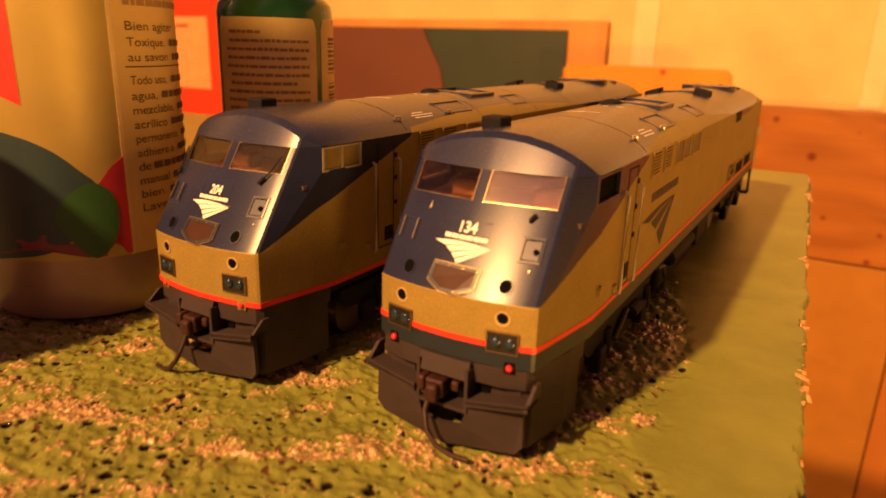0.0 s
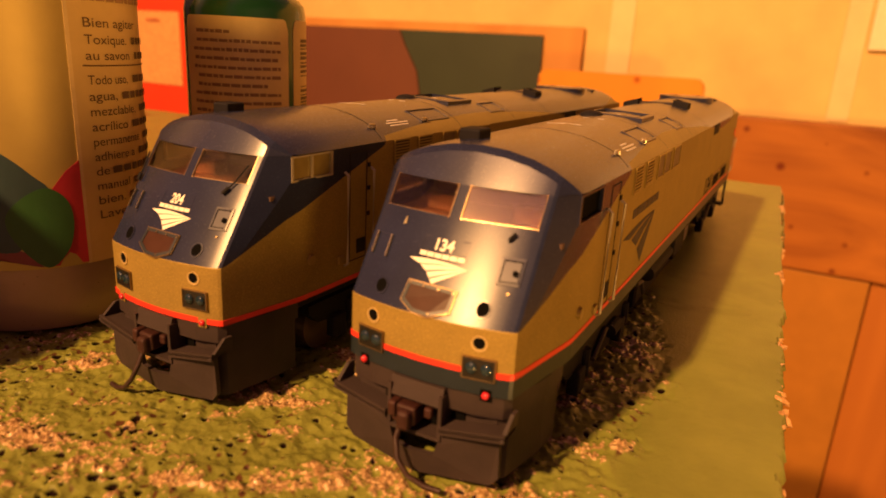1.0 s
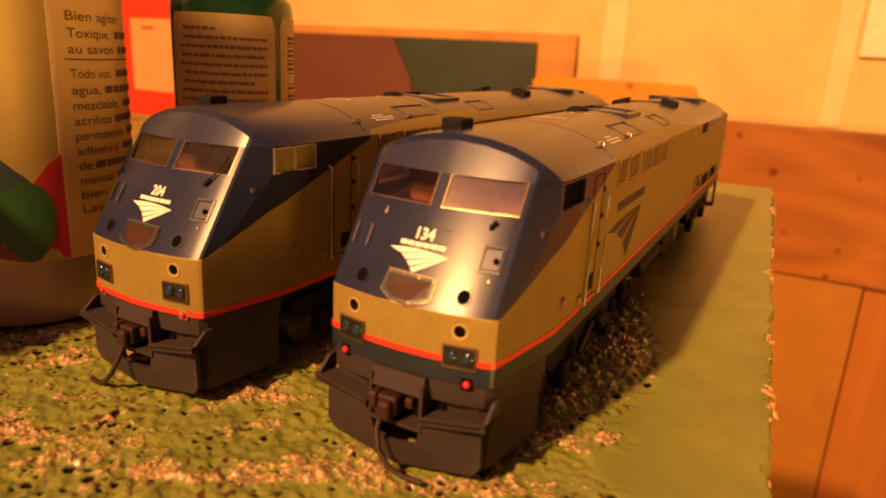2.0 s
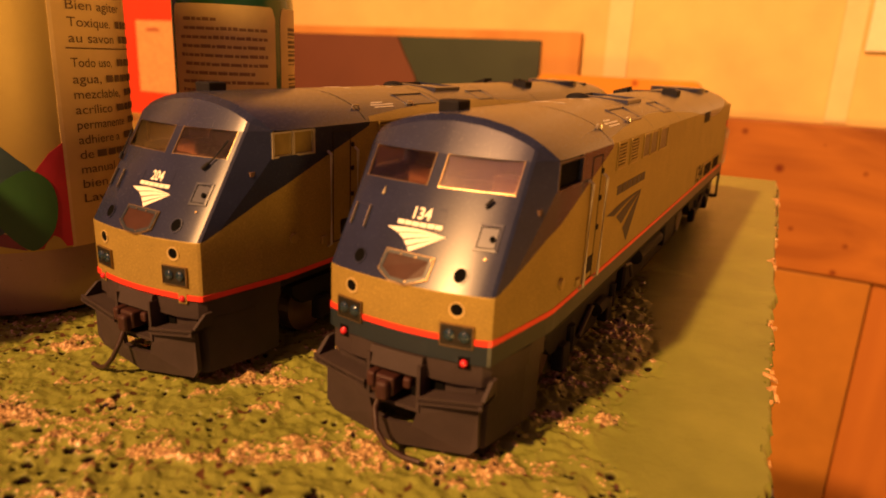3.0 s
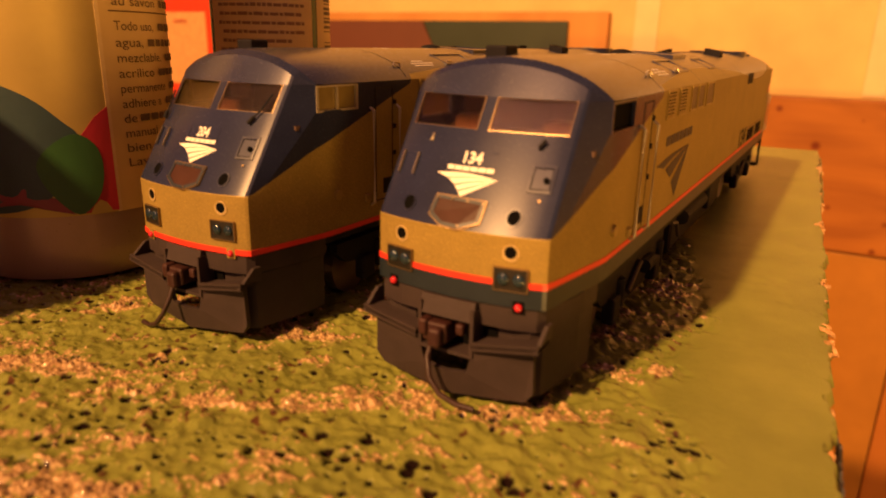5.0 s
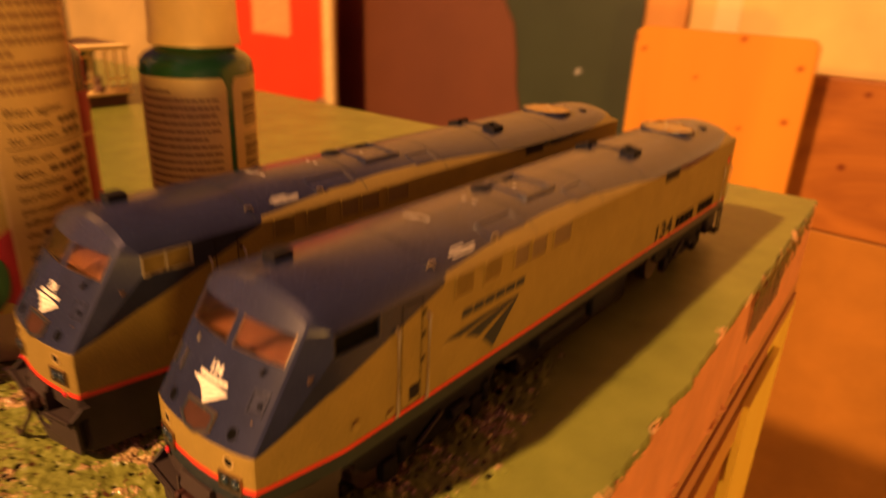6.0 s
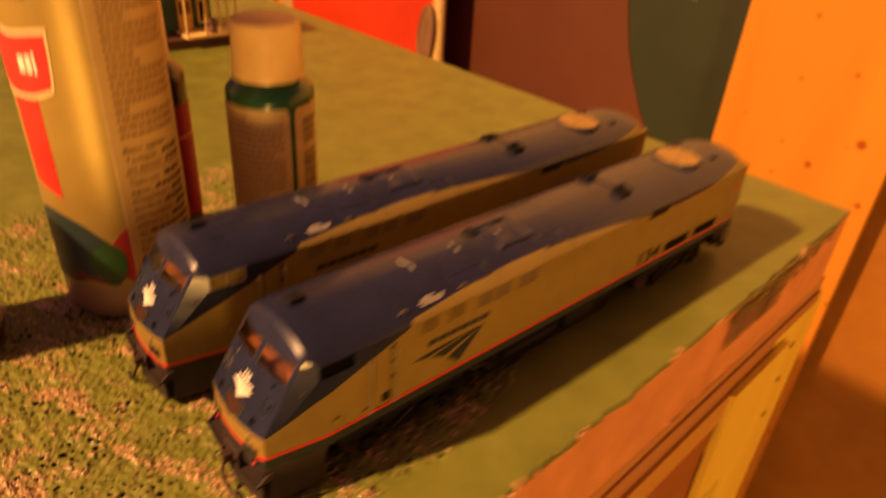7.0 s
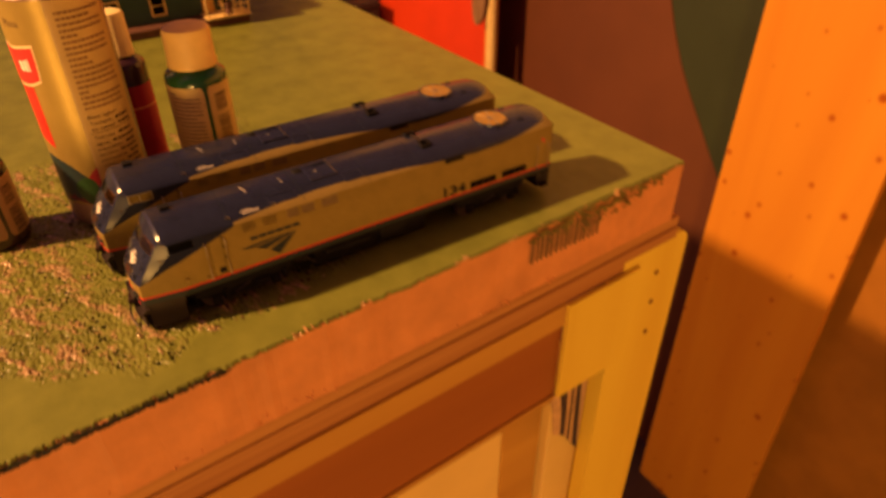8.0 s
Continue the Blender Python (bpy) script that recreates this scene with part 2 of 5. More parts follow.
lens_red = plain("red_lens", (0.55, 0.02, 0.03), 0.15, 0.0, 0.1, 3000, 0.02, coat=0.6)
cab_tan = plain("cab_interior", (0.080, 0.044, 0.028), 0.6, 0, 0.2)
pane_glass = glass("clear_plastic_glazing", (0.84, 0.58, 0.38), 0.115)
# opaque pane colour with the yellow reflection painted in
pane_yellow = plain("yellow_reflection_pane", (0.15, 0.105, 0.032), 0.14, 0, 0.3, 1500, 0.03, wear=160, spec=0.6)
rust_hose = plain("brown_rubber", (0.030, 0.014, 0.010), 0.4, 0, 0.2)
coupler_brown = plain("brown_coupler", (0.042, 0.014, 0.011), 0.5, 0.2, 0.25)



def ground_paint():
    """Green latex with worn-bare crumbs and pits coloured dark as the shade in them, told apart by the mesh's wear
    attribute.
    """
    m, n, l, p = nodes_of("coarse_green_paint")
    at = n.new("ShaderNodeAttribute")
    at.attribute_name = "wear"
    sep = n.new("ShaderNodeSeparateXYZ")
    l.new(at.outputs["Vector"], sep.inputs[0])
    fine = noise_node(n, l, 1150, 5, 0.65)
    big = noise_node(n, l, 45, 5)

    def mask(source, lo, hi, ragged):
        add = n.new("ShaderNodeMath")
        add.operation = "MULTIPLY_ADD"
        l.new(fine.outputs["Fac"], add.inputs[0])
        add.inputs[1].default_value = ragged
        l.new(source, add.inputs[2])
        mr = n.new("ShaderNodeMapRange")
        mr.inputs["From Min"].default_value, mr.inputs["From Max"].default_value = lo + ragged * 0.5, hi + ragged * 0.5
        l.new(add.outputs[0], mr.inputs["Value"])
        return mr.outputs[0]

    def mix(fac, a, b, kind="RGBA"):
        mx = n.new("ShaderNodeMix")
        mx.data_type = kind
        l.new(fac, mx.inputs["Factor"])
        slot = (6, 7) if kind == "RGBA" else (2, 3)
        for i, v in zip(slot, (a, b)):
            if isinstance(v, (tuple, float)):
                mx.inputs[i].default_value = v
            else:
                l.new(v, mx.inputs[i])
        return mx.outputs["Result" if kind != "RGBA" else 2]

    green = ramp_node(n, l, big.outputs["Fac"], [(0.3, (0.140, 0.155, 0.030)), (0.7, (0.200, 0.215, 0.042))])
    crumbs = ramp_node(n, l, fine.outputs["Fac"], [(0.3, (0.12, 0.06, 0.025)), (0.5, (0.32, 0.20, 0.085)), (0.66, (0.62, 0.46, 0.24))])
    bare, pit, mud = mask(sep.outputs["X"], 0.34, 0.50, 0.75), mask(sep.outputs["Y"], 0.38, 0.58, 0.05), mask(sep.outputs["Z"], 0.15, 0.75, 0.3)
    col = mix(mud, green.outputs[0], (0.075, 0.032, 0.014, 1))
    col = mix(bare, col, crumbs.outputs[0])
    # near-black paints in the shade inside the pits
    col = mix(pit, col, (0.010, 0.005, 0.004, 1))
    l.new(col, p.inputs["Base Color"])
    rough = mix(bare, 0.27, 0.14, "FLOAT")
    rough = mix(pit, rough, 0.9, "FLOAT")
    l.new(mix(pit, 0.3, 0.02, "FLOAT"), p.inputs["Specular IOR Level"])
    l.new(mix(bare, 0.0, 1.0, "FLOAT"), p.inputs["Coat Weight"])
    p.inputs["Coat Roughness"].default_value = 0.07
    l.new(rough, p.inputs["Roughness"])
    b = n.new("ShaderNodeBump")
    b.inputs["Strength"].default_value, b.inputs["Distance"].default_value = 0.5, 0.0004
    l.new(fine.outputs["Fac"], b.inputs["Height"])
    l.new(b.outputs[0], p.inputs["Normal"])
    return m


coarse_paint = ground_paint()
bare_foam = plain("bare_foam_crumbs", (0.46, 0.25, 0.09), 0.28, 0, 0.3, 1400, 0.9, wear=300)
edge_dark = plain("edge_shade_dark", (0.018, 0.014, 0.008), 0.6, 0, 0.3)
pink_foam = plain("pink_insulation_foam", (0.68, 0.285, 0.10), 0.6, 0, 0.14, 500, 0.5, wear=40)
smear_dark = plain("printed_ink", (0.13, 0.085, 0.04), 0.6, 0, 0.3)
ply = wood("plywood_edge", (0.56, 0.28, 0.09), (0.30, 0.11, 0.04), 30, (1, 0.06, 6))
pine = wood("yellow_pine", (0.84, 0.64, 0.08), (0.76, 0.53, 0.06), 26, (1, 1, 0.08))
rail_wood = wood("rail_pine", (0.58, 0.31, 0.06), (0.46, 0.23, 0.045), 26, (1, 0.06, 1))
knotty = wood("knotty_pine_board", (0.63, 0.272, 0.026), (0.55, 0.212, 0.020), 9, (1, 1, 0.10), 0.5, True)
knotty_low = wood("knotty_pine_band", (0.39, 0.142, 0.021), (0.22, 0.068, 0.011), 5, (0.45, 1, 1), 0.5, True, 3.2)
hardboard = plain("stained_hardboard", (0.36, 0.152, 0.021), 0.5, 0, 0.14, 300, 0.1, wear=9, spec=0.2)
drywall = plain("cream_wall_paint", (0.66, 0.47, 0.17), 0.6, 0, 0.13, 300, 0.15, wear=7, spec=0.2)

# ---- room ----
def slab_box(name, x0, x1, y0, y1, z0, z1, material, label="", category="", kind="structure", bevel=0.0):
    ob = part(name, box(B(), x0, x1, y0, y1, z0, z1, bevel), material)
    return tagged(ob, label, category, kind=kind)


FLOOR = -1400
# unseen walls and ceiling: violet added to tint the light bounced into shade
dim = plain("violet_bounce_tint", (0.050, 0.028, 0.150), 0.6, 0, 0.2, 200, 0.2, wear=5)
W, E, S, N, TOP = -2800, 3600, -3600, 1205, 2700
slab_box("floor", W, E, S, 1325, FLOOR - 40, FLOOR, plain("concrete_floor", (0.075, 0.050, 0.052), 0.7, 0, 0.2, 200, 0.3, wear=5), "dark stained concrete basement floor", "floor")
slab_box("ceiling", W, E, S, 1325, TOP, TOP + 40, plain("ceiling_bounce_tint", (0.050, 0.029, 0.135), 0.8, 0, 0.15), "unseen ceiling, violet to tint bounced light", "ceiling")
slab_box("wall_north", W, E, N, 1325, FLOOR, 1000, drywall, "cream painted plaster wall", "wall")
# unseen upper part, made dark so less light bounces down
slab_box("upper_wall", W, E, N - 4, 1325, 1001, TOP, dim, "unseen upper wall, dark to cut bounced light", "wall")
slab_box("wall_south", W, E, S - 120, S, FLOOR, TOP, dim, "unseen wall, violet to tint bounced light", "wall")
slab_box("wall_west", W - 120, W, S, 1325, FLOOR, TOP, dim, "unseen wall, violet to tint bounced light", "wall")
slab_box("wall_east", E, E + 120, S, 1325, FLOOR, TOP, dim, "unseen wall, violet to tint bounced light", "wall")

# wood against the far wall
band = part("wainscot_band", box(B(), -303, 653, 1165, 1204, -265, -21, 3), knotty_low)
tagged(band, "orange knotty pine board along the foot of the wall", "wainscot", kind="structure")
lower = part("wainscot_panel", box(B(), -303, 176, 1171, 1204, FLOOR, -268, 2), hardboard)
tagged(lower, "plain orange hardboard panel below the pine band", "wainscot", kind="structure")
lower2 = part("wainscot_panel", box(B(), 179, 840, 1180, 1204, FLOOR, -268, 2), wood("dark_stained_panel", (0.39, 0.138, 0.022), (0.30, 0.098, 0.016), 12, (1, 1, 0.1)))
tagged(lower2, "dark stained wooden panel below the pine band", "wainscot", kind="structure")
notice = part("wall_panel", box(B(), 100, 487, 1195, 1204, 94, 391, 1.5), plain("white_board", (0.80, 0.66, 0.42), 0.6, 0, 0.05))
tagged(notice, "pale cream board fixed flat to the wall", "panel", kind="structure")


for x0, x1, z1 in ((-311, -268, 990), (63, 95, 990)):
    seam = part("plaster_seam", box(B(), x0, x1, 1202.2, 1204.6, -18, z1, 0.8), plain("plaster_tape", (0.72, 0.54, 0.25), 0.55, 0, 0.1, 200, 0.2, wear=12))
    tagged(seam, "pale plastered tape seam on the wall", "trim", kind="structure")


def rounded_board(name, x0, x1, y0, y1, z0, z1, r, material, label, category):
    """An upright board with rounded top corners."""
    outline = [(x0, z0), (x1, z0)]
    outline += [(x1 - r + r * math.cos(a), z1 - r + r * math.sin(a)) for a in [k * math.pi / 16 for k in range(9)]]
    outline += [(x0 + r - r * math.sin(a), z1 - r + r * math.cos(a)) for a in [k * math.pi / 16 for k in range(9)]]
    bm = slab(B(), outline, lambda u, v, d: (u, d, v), y0, y1)
    return tagged(part(name, bm, material), label, category)


rounded_board("pine_board", -398, -117, 1090, 1106, FLOOR, 36, 16, knotty, "wide knotty orange pine board leaning upright with rounded corners", "board")
rounded_board("backing_board", -1233, -355, 1188, 1203, FLOOR, 111, 4, wood("backing_pine", (0.60, 0.30, 0.075), (0.48, 0.21, 0.05), 9, (1, 1, 0.1)), "tall plain orange wooden board standing behind a painted panel", "board")


def painted_panel():
    """A hardboard panel in two colours that meet along a curve."""
    t = thing("painted_panel", -700, 1185, FLOOR, "brown and dark green painted panel with a curved colour border", "panel")
    edge = [(-752, 94), (-735, 60), (-706, 12), (-694, -50), (-688, -115), (-669, -185), (-646, -240), (-612, -305), (-574, -362), (-540, -406), (-504, -455), (-445, -525)]
    edge = [(x + 700, z - FLOOR) for x, z in edge]
    put = lambda u, v, d: (u, d, v)
    brown = [(-640, 0), (270, 0)] + [(270, edge[-1][1])] + edge[::-1] + [(-640, 94 - FLOOR)]
    part("brown_field", slab(B(), brown, put, -5, 0), plain("brown_paint", (0.130, 0.044, 0.018), 0.5, 0, 0.08, 300, 0.1, wear=8), t, "flat red-brown painted field")
    green = [(270, edge[-1][1] - 25)] + [(270, 94 - FLOOR)] + [(x + 3, z) for x, z in edge[:-1]]
    part("green_field", slab(B(), green, put, -5, 0), plain("dark_green_paint", (0.034, 0.046, 0.022), 0.45, 0, 0.1, 300, 0.1, wear=8), t, "dark green painted field")
    bm = B()
    for k in range(3):
        a = k * math.pi / 3
        slab(bm, [(152 + 9 * math.cos(a) - 1.6 * math.sin(a), (-66 - FLOOR) + 9 * math.sin(a) + 1.6 * math.cos(a)), (152 - 9 * math.cos(a), (-66 - FLOOR) - 9 * math.sin(a)), (152 + 9 * math.cos(a), (-66 - FLOOR) + 9 * math.sin(a))], put, -5.6, -5.2)
    part("star_mark", bm, white_decal, t, "small white star mark")
    return t


painted_panel()


def red_screen():
    """A red upright panel beyond the table, with a pale card on it, an orange edge strip, and a pole with a paddle at its side."""
    t = thing("red_panel", -1480, 1080, FLOOR, "tall red-orange plastic panel behind the table", "panel")
    part("sheet", box(B(), -385, 300, 0, 20, 0, 330 - FLOOR, 4), plain("red_plastic", (0.66, 0.05, 0.010), 0.4, 0, 0.08, 300, 0.05, wear=8), t)
    part("edge_strip", box(B(), 300.5, 332, -4, 20, 0, 330 - FLOOR, 3), plain("orange_plastic", (0.70, 0.20, 0.03), 0.45, 0, 0.1), t, "bright orange edge strip")
    part("card", box(B(), 40, 188, -3, -0.6, -60 - FLOOR, 108 - FLOOR, 0.5), plain("cream_card", (0.64, 0.33, 0.11), 0.6, 0, 0.16), t, "pale orange paper card")
    part("card_print", box(B(), 76, 122, -4.2, -3.1, 84 - FLOOR, 91 - FLOOR, 0.3), plain("card_ink", (0.40, 0.09, 0.03), 0.6, 0, 0.2), t, "faded red printed bar")
    p = thing("wooden_pole", -1112, 1060, FLOOR, "cream painted pole with a flat wooden paddle hung on it", "pole")
    part("pole", rod(B(), (4, 0, 0), (-24, 0, 320 - FLOOR), 14, 16), plain("cream_pole", (0.78, 0.58, 0.22), 0.5), p)
    mid = -262 - FLOOR
    paddle = [(-36 + 29 * math.cos(a) + 8 * math.sin(a), mid + 78 * math.sin(a)) for a in [k * math.tau / 28 for k in range(28)]]
    inner = [(-36 + (u + 36) * 0.80, mid + (v - mid) * 0.88) for u, v in paddle]
    grain = wood("weathered_wood", (0.34, 0.20, 0.10), (0.13, 0.07, 0.035), 60, (1, 1, 0.12))
    part("paddle", slab(B(), inner, lambda u, v, d: (u, -22 + d, v), -3, 3), grain, p, "flat weathered wooden paddle")
    part("paddle_rim", ring_slab(B(), paddle, inner, lambda u, v, d: (u, -22 + d, v), -5, 5), grain, p, "worn rim")
    c = thing("storage_crate", -1815, 960, FLOOR, "dark crate standing beyond the table", "crate")
    black_wood = plain("black_stained_wood", (0.014, 0.010, 0.012), 0.6, 0, 0.3, 300, 0.3, wear=12)
    part("body", box(B(), -150, 150, -60, 60, 0, 985, 4), black_wood, c)
    part("lid", box(B(), -154, 154, -64, 64, 986, 1006, 4), black_wood, c)
    y = thing("paper_bag", -1815, 950, FLOOR + 1006, "crumpled bright yellow paper bag on a dark crate", "bag")
    bm = B()
    bmesh.ops.create_icosphere(bm, subdivisions=4, radius=1.0)
    for v in bm.verts:
        q = v.co.copy()
        lump = 1.0 + 0.30 * noise.noise(q * 1.7) + 0.16 * noise.noise(q * 4.1 + Vector((3, 1, 7)))
        v.co = Vector((q.x * 100 * lump, q.y * 50 * lump, max(0.0, 62 + q.z * 74 * lump)))
    part("sack", bm, plain("yellow_paper", (0.78, 0.55, 0.09), 0.55, 0, 0.2, 300, 0.3, wear=25), y)


red_screen()

# ---- the table and the foam board on it ----
def edge_x(y):
    """The long edge of the foam board."""
    return 54.0 - 0.05 * y


def back_y(x):
    """The far edge of the foam board."""
    return 340.0 + 0.05 * x


FOAM = 48.0
board = thing("foam_board", 0, 0, -FOAM, "thick pink foam board with a green painted top", "board")
corners = [(edge_x(-420), -420), (edge_x(340), 341.5), (-720, back_y(-720)), (-720, -420)]
bm = B()
# the long side is cut by hand: many short facets in and out
side = [(edge_x(y) - 0.2 + 0.7 * noise.noise((y * 0.05, 3.1, 0)) + 0.35 * noise.noise((y * 0.3, 7.7, 0)), y) for y in [-420 + 4.0 * k for k in range(190)]]
outline = side + [corners[1], corners[2], corners[3]]
slab(bm, outline, lambda u, v, d: (u, v, d), 0, FOAM - 1.3)
part("foam_core", bm, pink_foam, board)


def torn_edge():
    """Ragged crumbs where the knife tore the foam, along the top and the foot of the cut side."""
    rng = random.Random(5)
    bm = B()
    for k in range(620):
        y = rng.uniform(-120, 335)
        clump = noise.noise((y * 0.06, 11.0, 0))
        if rng.random() > 0.15 + 1.5 * clump:
            continue
        s = rng.uniform(0.4, 1.2 + 2.6 * max(0.0, clump)) if y > 10 else rng.uniform(0.2, 0.8)
        at = Vector((edge_x(y) + rng.uniform(-0.9, 0.5), y, FOAM - rng.uniform(0.3, 2.2)))
        m = Matrix.Translation(at) @ Euler((rng.random() * 3, rng.random() * 3, rng.random() * 3)).to_matrix().to_4x4() @ Matrix.Diagonal((s * 0.7, s * 1.4, s * 0.5, 1))
        bmesh.ops.create_icosphere(bm, subdivisions=1, radius=0.8, matrix=m)
    for v in bm.verts:
        v.co += 0.25 * noise.noise_vector(v.co * 1.3)
    ob = part("crumbled_edge", bm, bare_foam, board, "pale torn foam crumbs along the cut edge")
    ob["kind"] = "stuff"
    bm = B()
    for k in range(80):
        y = rng.uniform(-200, 230)
        s = rng.uniform(0.5, 1.6)
        at = Vector((edge_x(y) + rng.uniform(-0.4, 0.5), y, rng.uniform(0.4, 7.0) * (1 if y < 120 else 0.4)))
        m = Matrix.Translation(at) @ Euler((rng.random() * 0.4, rng.random() * 0.4, rng.random() * 3)).to_matrix().to_4x4() @ Matrix.Diagonal((0.22, s * 1.6, s * 0.6, 1))
        bmesh.ops.create_icosphere(bm, subdivisions=1, radius=0.9, matrix=m)
    ob = part("torn_skin", bm, pink_foam, board, "torn skin along the foot of the board")
    ob["kind"] = "stuff"


torn_edge()


def printed_marks():
    """The maker's ink print on the cut side, smudged past reading, and a green paint smear."""
    rng = random.Random(9)
    put = lambda u, v, d: (edge_x(u) + 0.75 + d, u, v)
    bm = B()
    y = 205.0
    while y < 263:
        w = rng.uniform(2.2, 3.8)
        z0 = 22 + rng.uniform(-0.5, 0.5)
        slab(bm, [(y, z0 + 1), (y + w * 0.75, z0), (y + w * 0.95, z0 + rng.uniform(16, 21)), (y + w * 0.2, z0 + 21)], put, 0, 0.15)
        y += w + rng.uniform(0.7, 1.5)
    part("ink_print", bm, smear_dark, board, "dark smudged ink print")
    bm = B()
    for k in range(260):
        y = rng.uniform(205, 326)
        z = FOAM - 1 - abs(rng.gauss(0, 7.0 if y < 300 else 3.0))
        s = rng.uniform(0.3, 1.3)
        slab(bm, [(y + s * 1.5 * math.cos(a) * (1 + 0.4 * rng.random()), min(FOAM - 0.6, z + s * math.sin(a))) for a in [j * math.tau / 7 for j in range(7)]], put, 0, 0.1 + 0.002 * k)
    ob = part("paint_smear", bm, plain("dirty_green_smear", (0.17, 0.14, 0.03), 0.5, 0, 0.4, 700, 0.3, wear=90), board, "green paint smears on the cut side")
    ob["kind"] = "stuff"
    # dark ellipses paint in the shade below the top edge
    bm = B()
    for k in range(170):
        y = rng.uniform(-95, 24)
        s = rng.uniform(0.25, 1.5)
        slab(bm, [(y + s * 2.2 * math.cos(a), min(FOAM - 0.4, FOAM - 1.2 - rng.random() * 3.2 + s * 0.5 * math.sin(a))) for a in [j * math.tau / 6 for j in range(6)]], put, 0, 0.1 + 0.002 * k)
    ob = part("edge_shadow_paint", bm, edge_dark, board, "dark patches painted as shade under the top edge")
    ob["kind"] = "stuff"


printed_marks()


def rough_weight(x, y):
    """1 where the paint lies over coarse texture, 0 where it is smooth."""
    far = 126.0 + 9 * noise.noise((x * 0.05, y * 0.05, 0))
    lim = float(np.interp(y, [-90, -58, -42, -22, -8, 4, 16, 50, 75, 128], [2, 10, 27, 30, 45, 43, 31, 31, 26, 10]))
    lim += 5 * noise.noise((x * 0.09, y * 0.11, 4.0)) + 2.5 * noise.noise((x * 0.3, y * 0.33, 6.0))
    return min(1.0, max(0.0, (far - y) / 16.0)) * min(1.0, max(0.0, (lim - x) / 5.0))


def ground_cover():
    """The painted top: coarse, pitted and crumbly at the near end, smooth farther off."""
    s_lines = [0.0, 0.3] + [0.28 * k for k in range(2, 534)] + [149.6 + 0.6 * k for k in range(185)] + [266 + 12 * k for k in range(39)]
    y_lines = [-420 + 20 * k for k in range(17)] + [-80 + 0.28 * k for k in range(1, 437)] + [42.6 + 0.6 * k for k in range(156)] + [142 + 7 * k for k in range(29)]
    nx, ny = len(s_lines), len(y_lines)
    co, wear = [], []
    turn = radians(-28)
    ct, st = math.cos(turn), math.sin(turn)
    N = noise.noise
    for y in y_lines:
        fine_y = -81 < y < 136
        for s in s_lines:
            x = edge_x(y) - s
            limit = back_y(x) - 0.6
            yy = y if y < 300 else 300 + (y - 300) / 38.0 * (limit - 300)
            x = edge_x(yy) - s
            if s < 1:
                x += 0.8 * N((yy * 0.35, 1.7, 0)) + 1.1 * N((yy * 0.08, 5.2, 0)) + 0.5 * N((yy * 0.9, 2.7, 0)) + (0.4 if s == 0 else 0.0)
            bare = pit = mud = 0.0
            z = 0.25 * N((x * 0.03, yy * 0.03, 0)) - 0.05
            if s < 260 and fine_y:
                w = rough_weight(x, yy) * min(1.0, (260 - s) / 18.0)
                if w > 0:
                    u, v = x * ct - yy * st, x * st + yy * ct
                    a = N((x * 0.17, yy * 0.19, 2.0))
                    b = N((x * 0.48, yy * 0.52, 9.0))
                    c = N((x * 1.3, yy * 1.4, 4.0))
                    z += w * (0.72 * a + 0.58 * b + 0.13 * c)
                    streak = 0.75 * N((u * 0.05, v * 0.13, 31.0)) + 0.55 * N((u * 0.15, v * 0.28, 8.0)) + 0.30 * N((x * 0.42, yy * 0.42, 21.0))
                    bare = 0.5 * w * max(0.0, min(2.0, 0.31 + 0.16 * min(1.0, max(0.0, (-18 - yy) / 25.0)) + 1.7 * streak + 0.8 * c + 0.6 * b))
                    if bare > 0.3:
                        z += (bare - 0.3) * 2.6 * abs(N((x * 1.25, yy * 1.25, 14.0))) + 0.25 * bare * N((x * 2.6, yy * 2.6, 3.0))
                    mud = w * max(0.0, min(1.0, 2.4 * N((x * 0.62, yy * 0.66, 61.0)) + 0.9 * N((x * 0.09, yy * 0.09, 5.0)) - 0.75))
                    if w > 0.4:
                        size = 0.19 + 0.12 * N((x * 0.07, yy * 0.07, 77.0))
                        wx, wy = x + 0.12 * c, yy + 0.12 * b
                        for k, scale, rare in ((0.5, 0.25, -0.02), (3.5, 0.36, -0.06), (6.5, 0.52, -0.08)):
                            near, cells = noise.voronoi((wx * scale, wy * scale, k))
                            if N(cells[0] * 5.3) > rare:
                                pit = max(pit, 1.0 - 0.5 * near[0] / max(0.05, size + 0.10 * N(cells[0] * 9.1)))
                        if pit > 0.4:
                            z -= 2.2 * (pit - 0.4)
            if s == 0:
                z -= 2.2
            co.append((x * MM, yy * MM, z * MM))
            # wear holds bare crumbs, pit shade and mud
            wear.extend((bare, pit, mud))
    faces = []
    for j in range(ny - 1):
        for i in range(nx - 1):
            a = j * nx + i
            faces.append((a, a + nx, a + nx + 1, a + 1))
    me = bpy.data.meshes.new("painted_top")
    me.from_pydata(co, [], faces)
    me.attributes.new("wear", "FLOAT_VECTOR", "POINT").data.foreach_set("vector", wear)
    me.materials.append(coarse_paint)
    me.polygons.foreach_set("use_smooth", [True] * len(faces))
    me.update()
    ob = new("painted_top", me)
    ob.parent = board
    ob.location = (0, 0, FOAM * MM)
    ob["label"] = "olive green paint, coarse and pitted with bare crumbs near the trains"
    ob["kind"] = "stuff"


ground_cover()


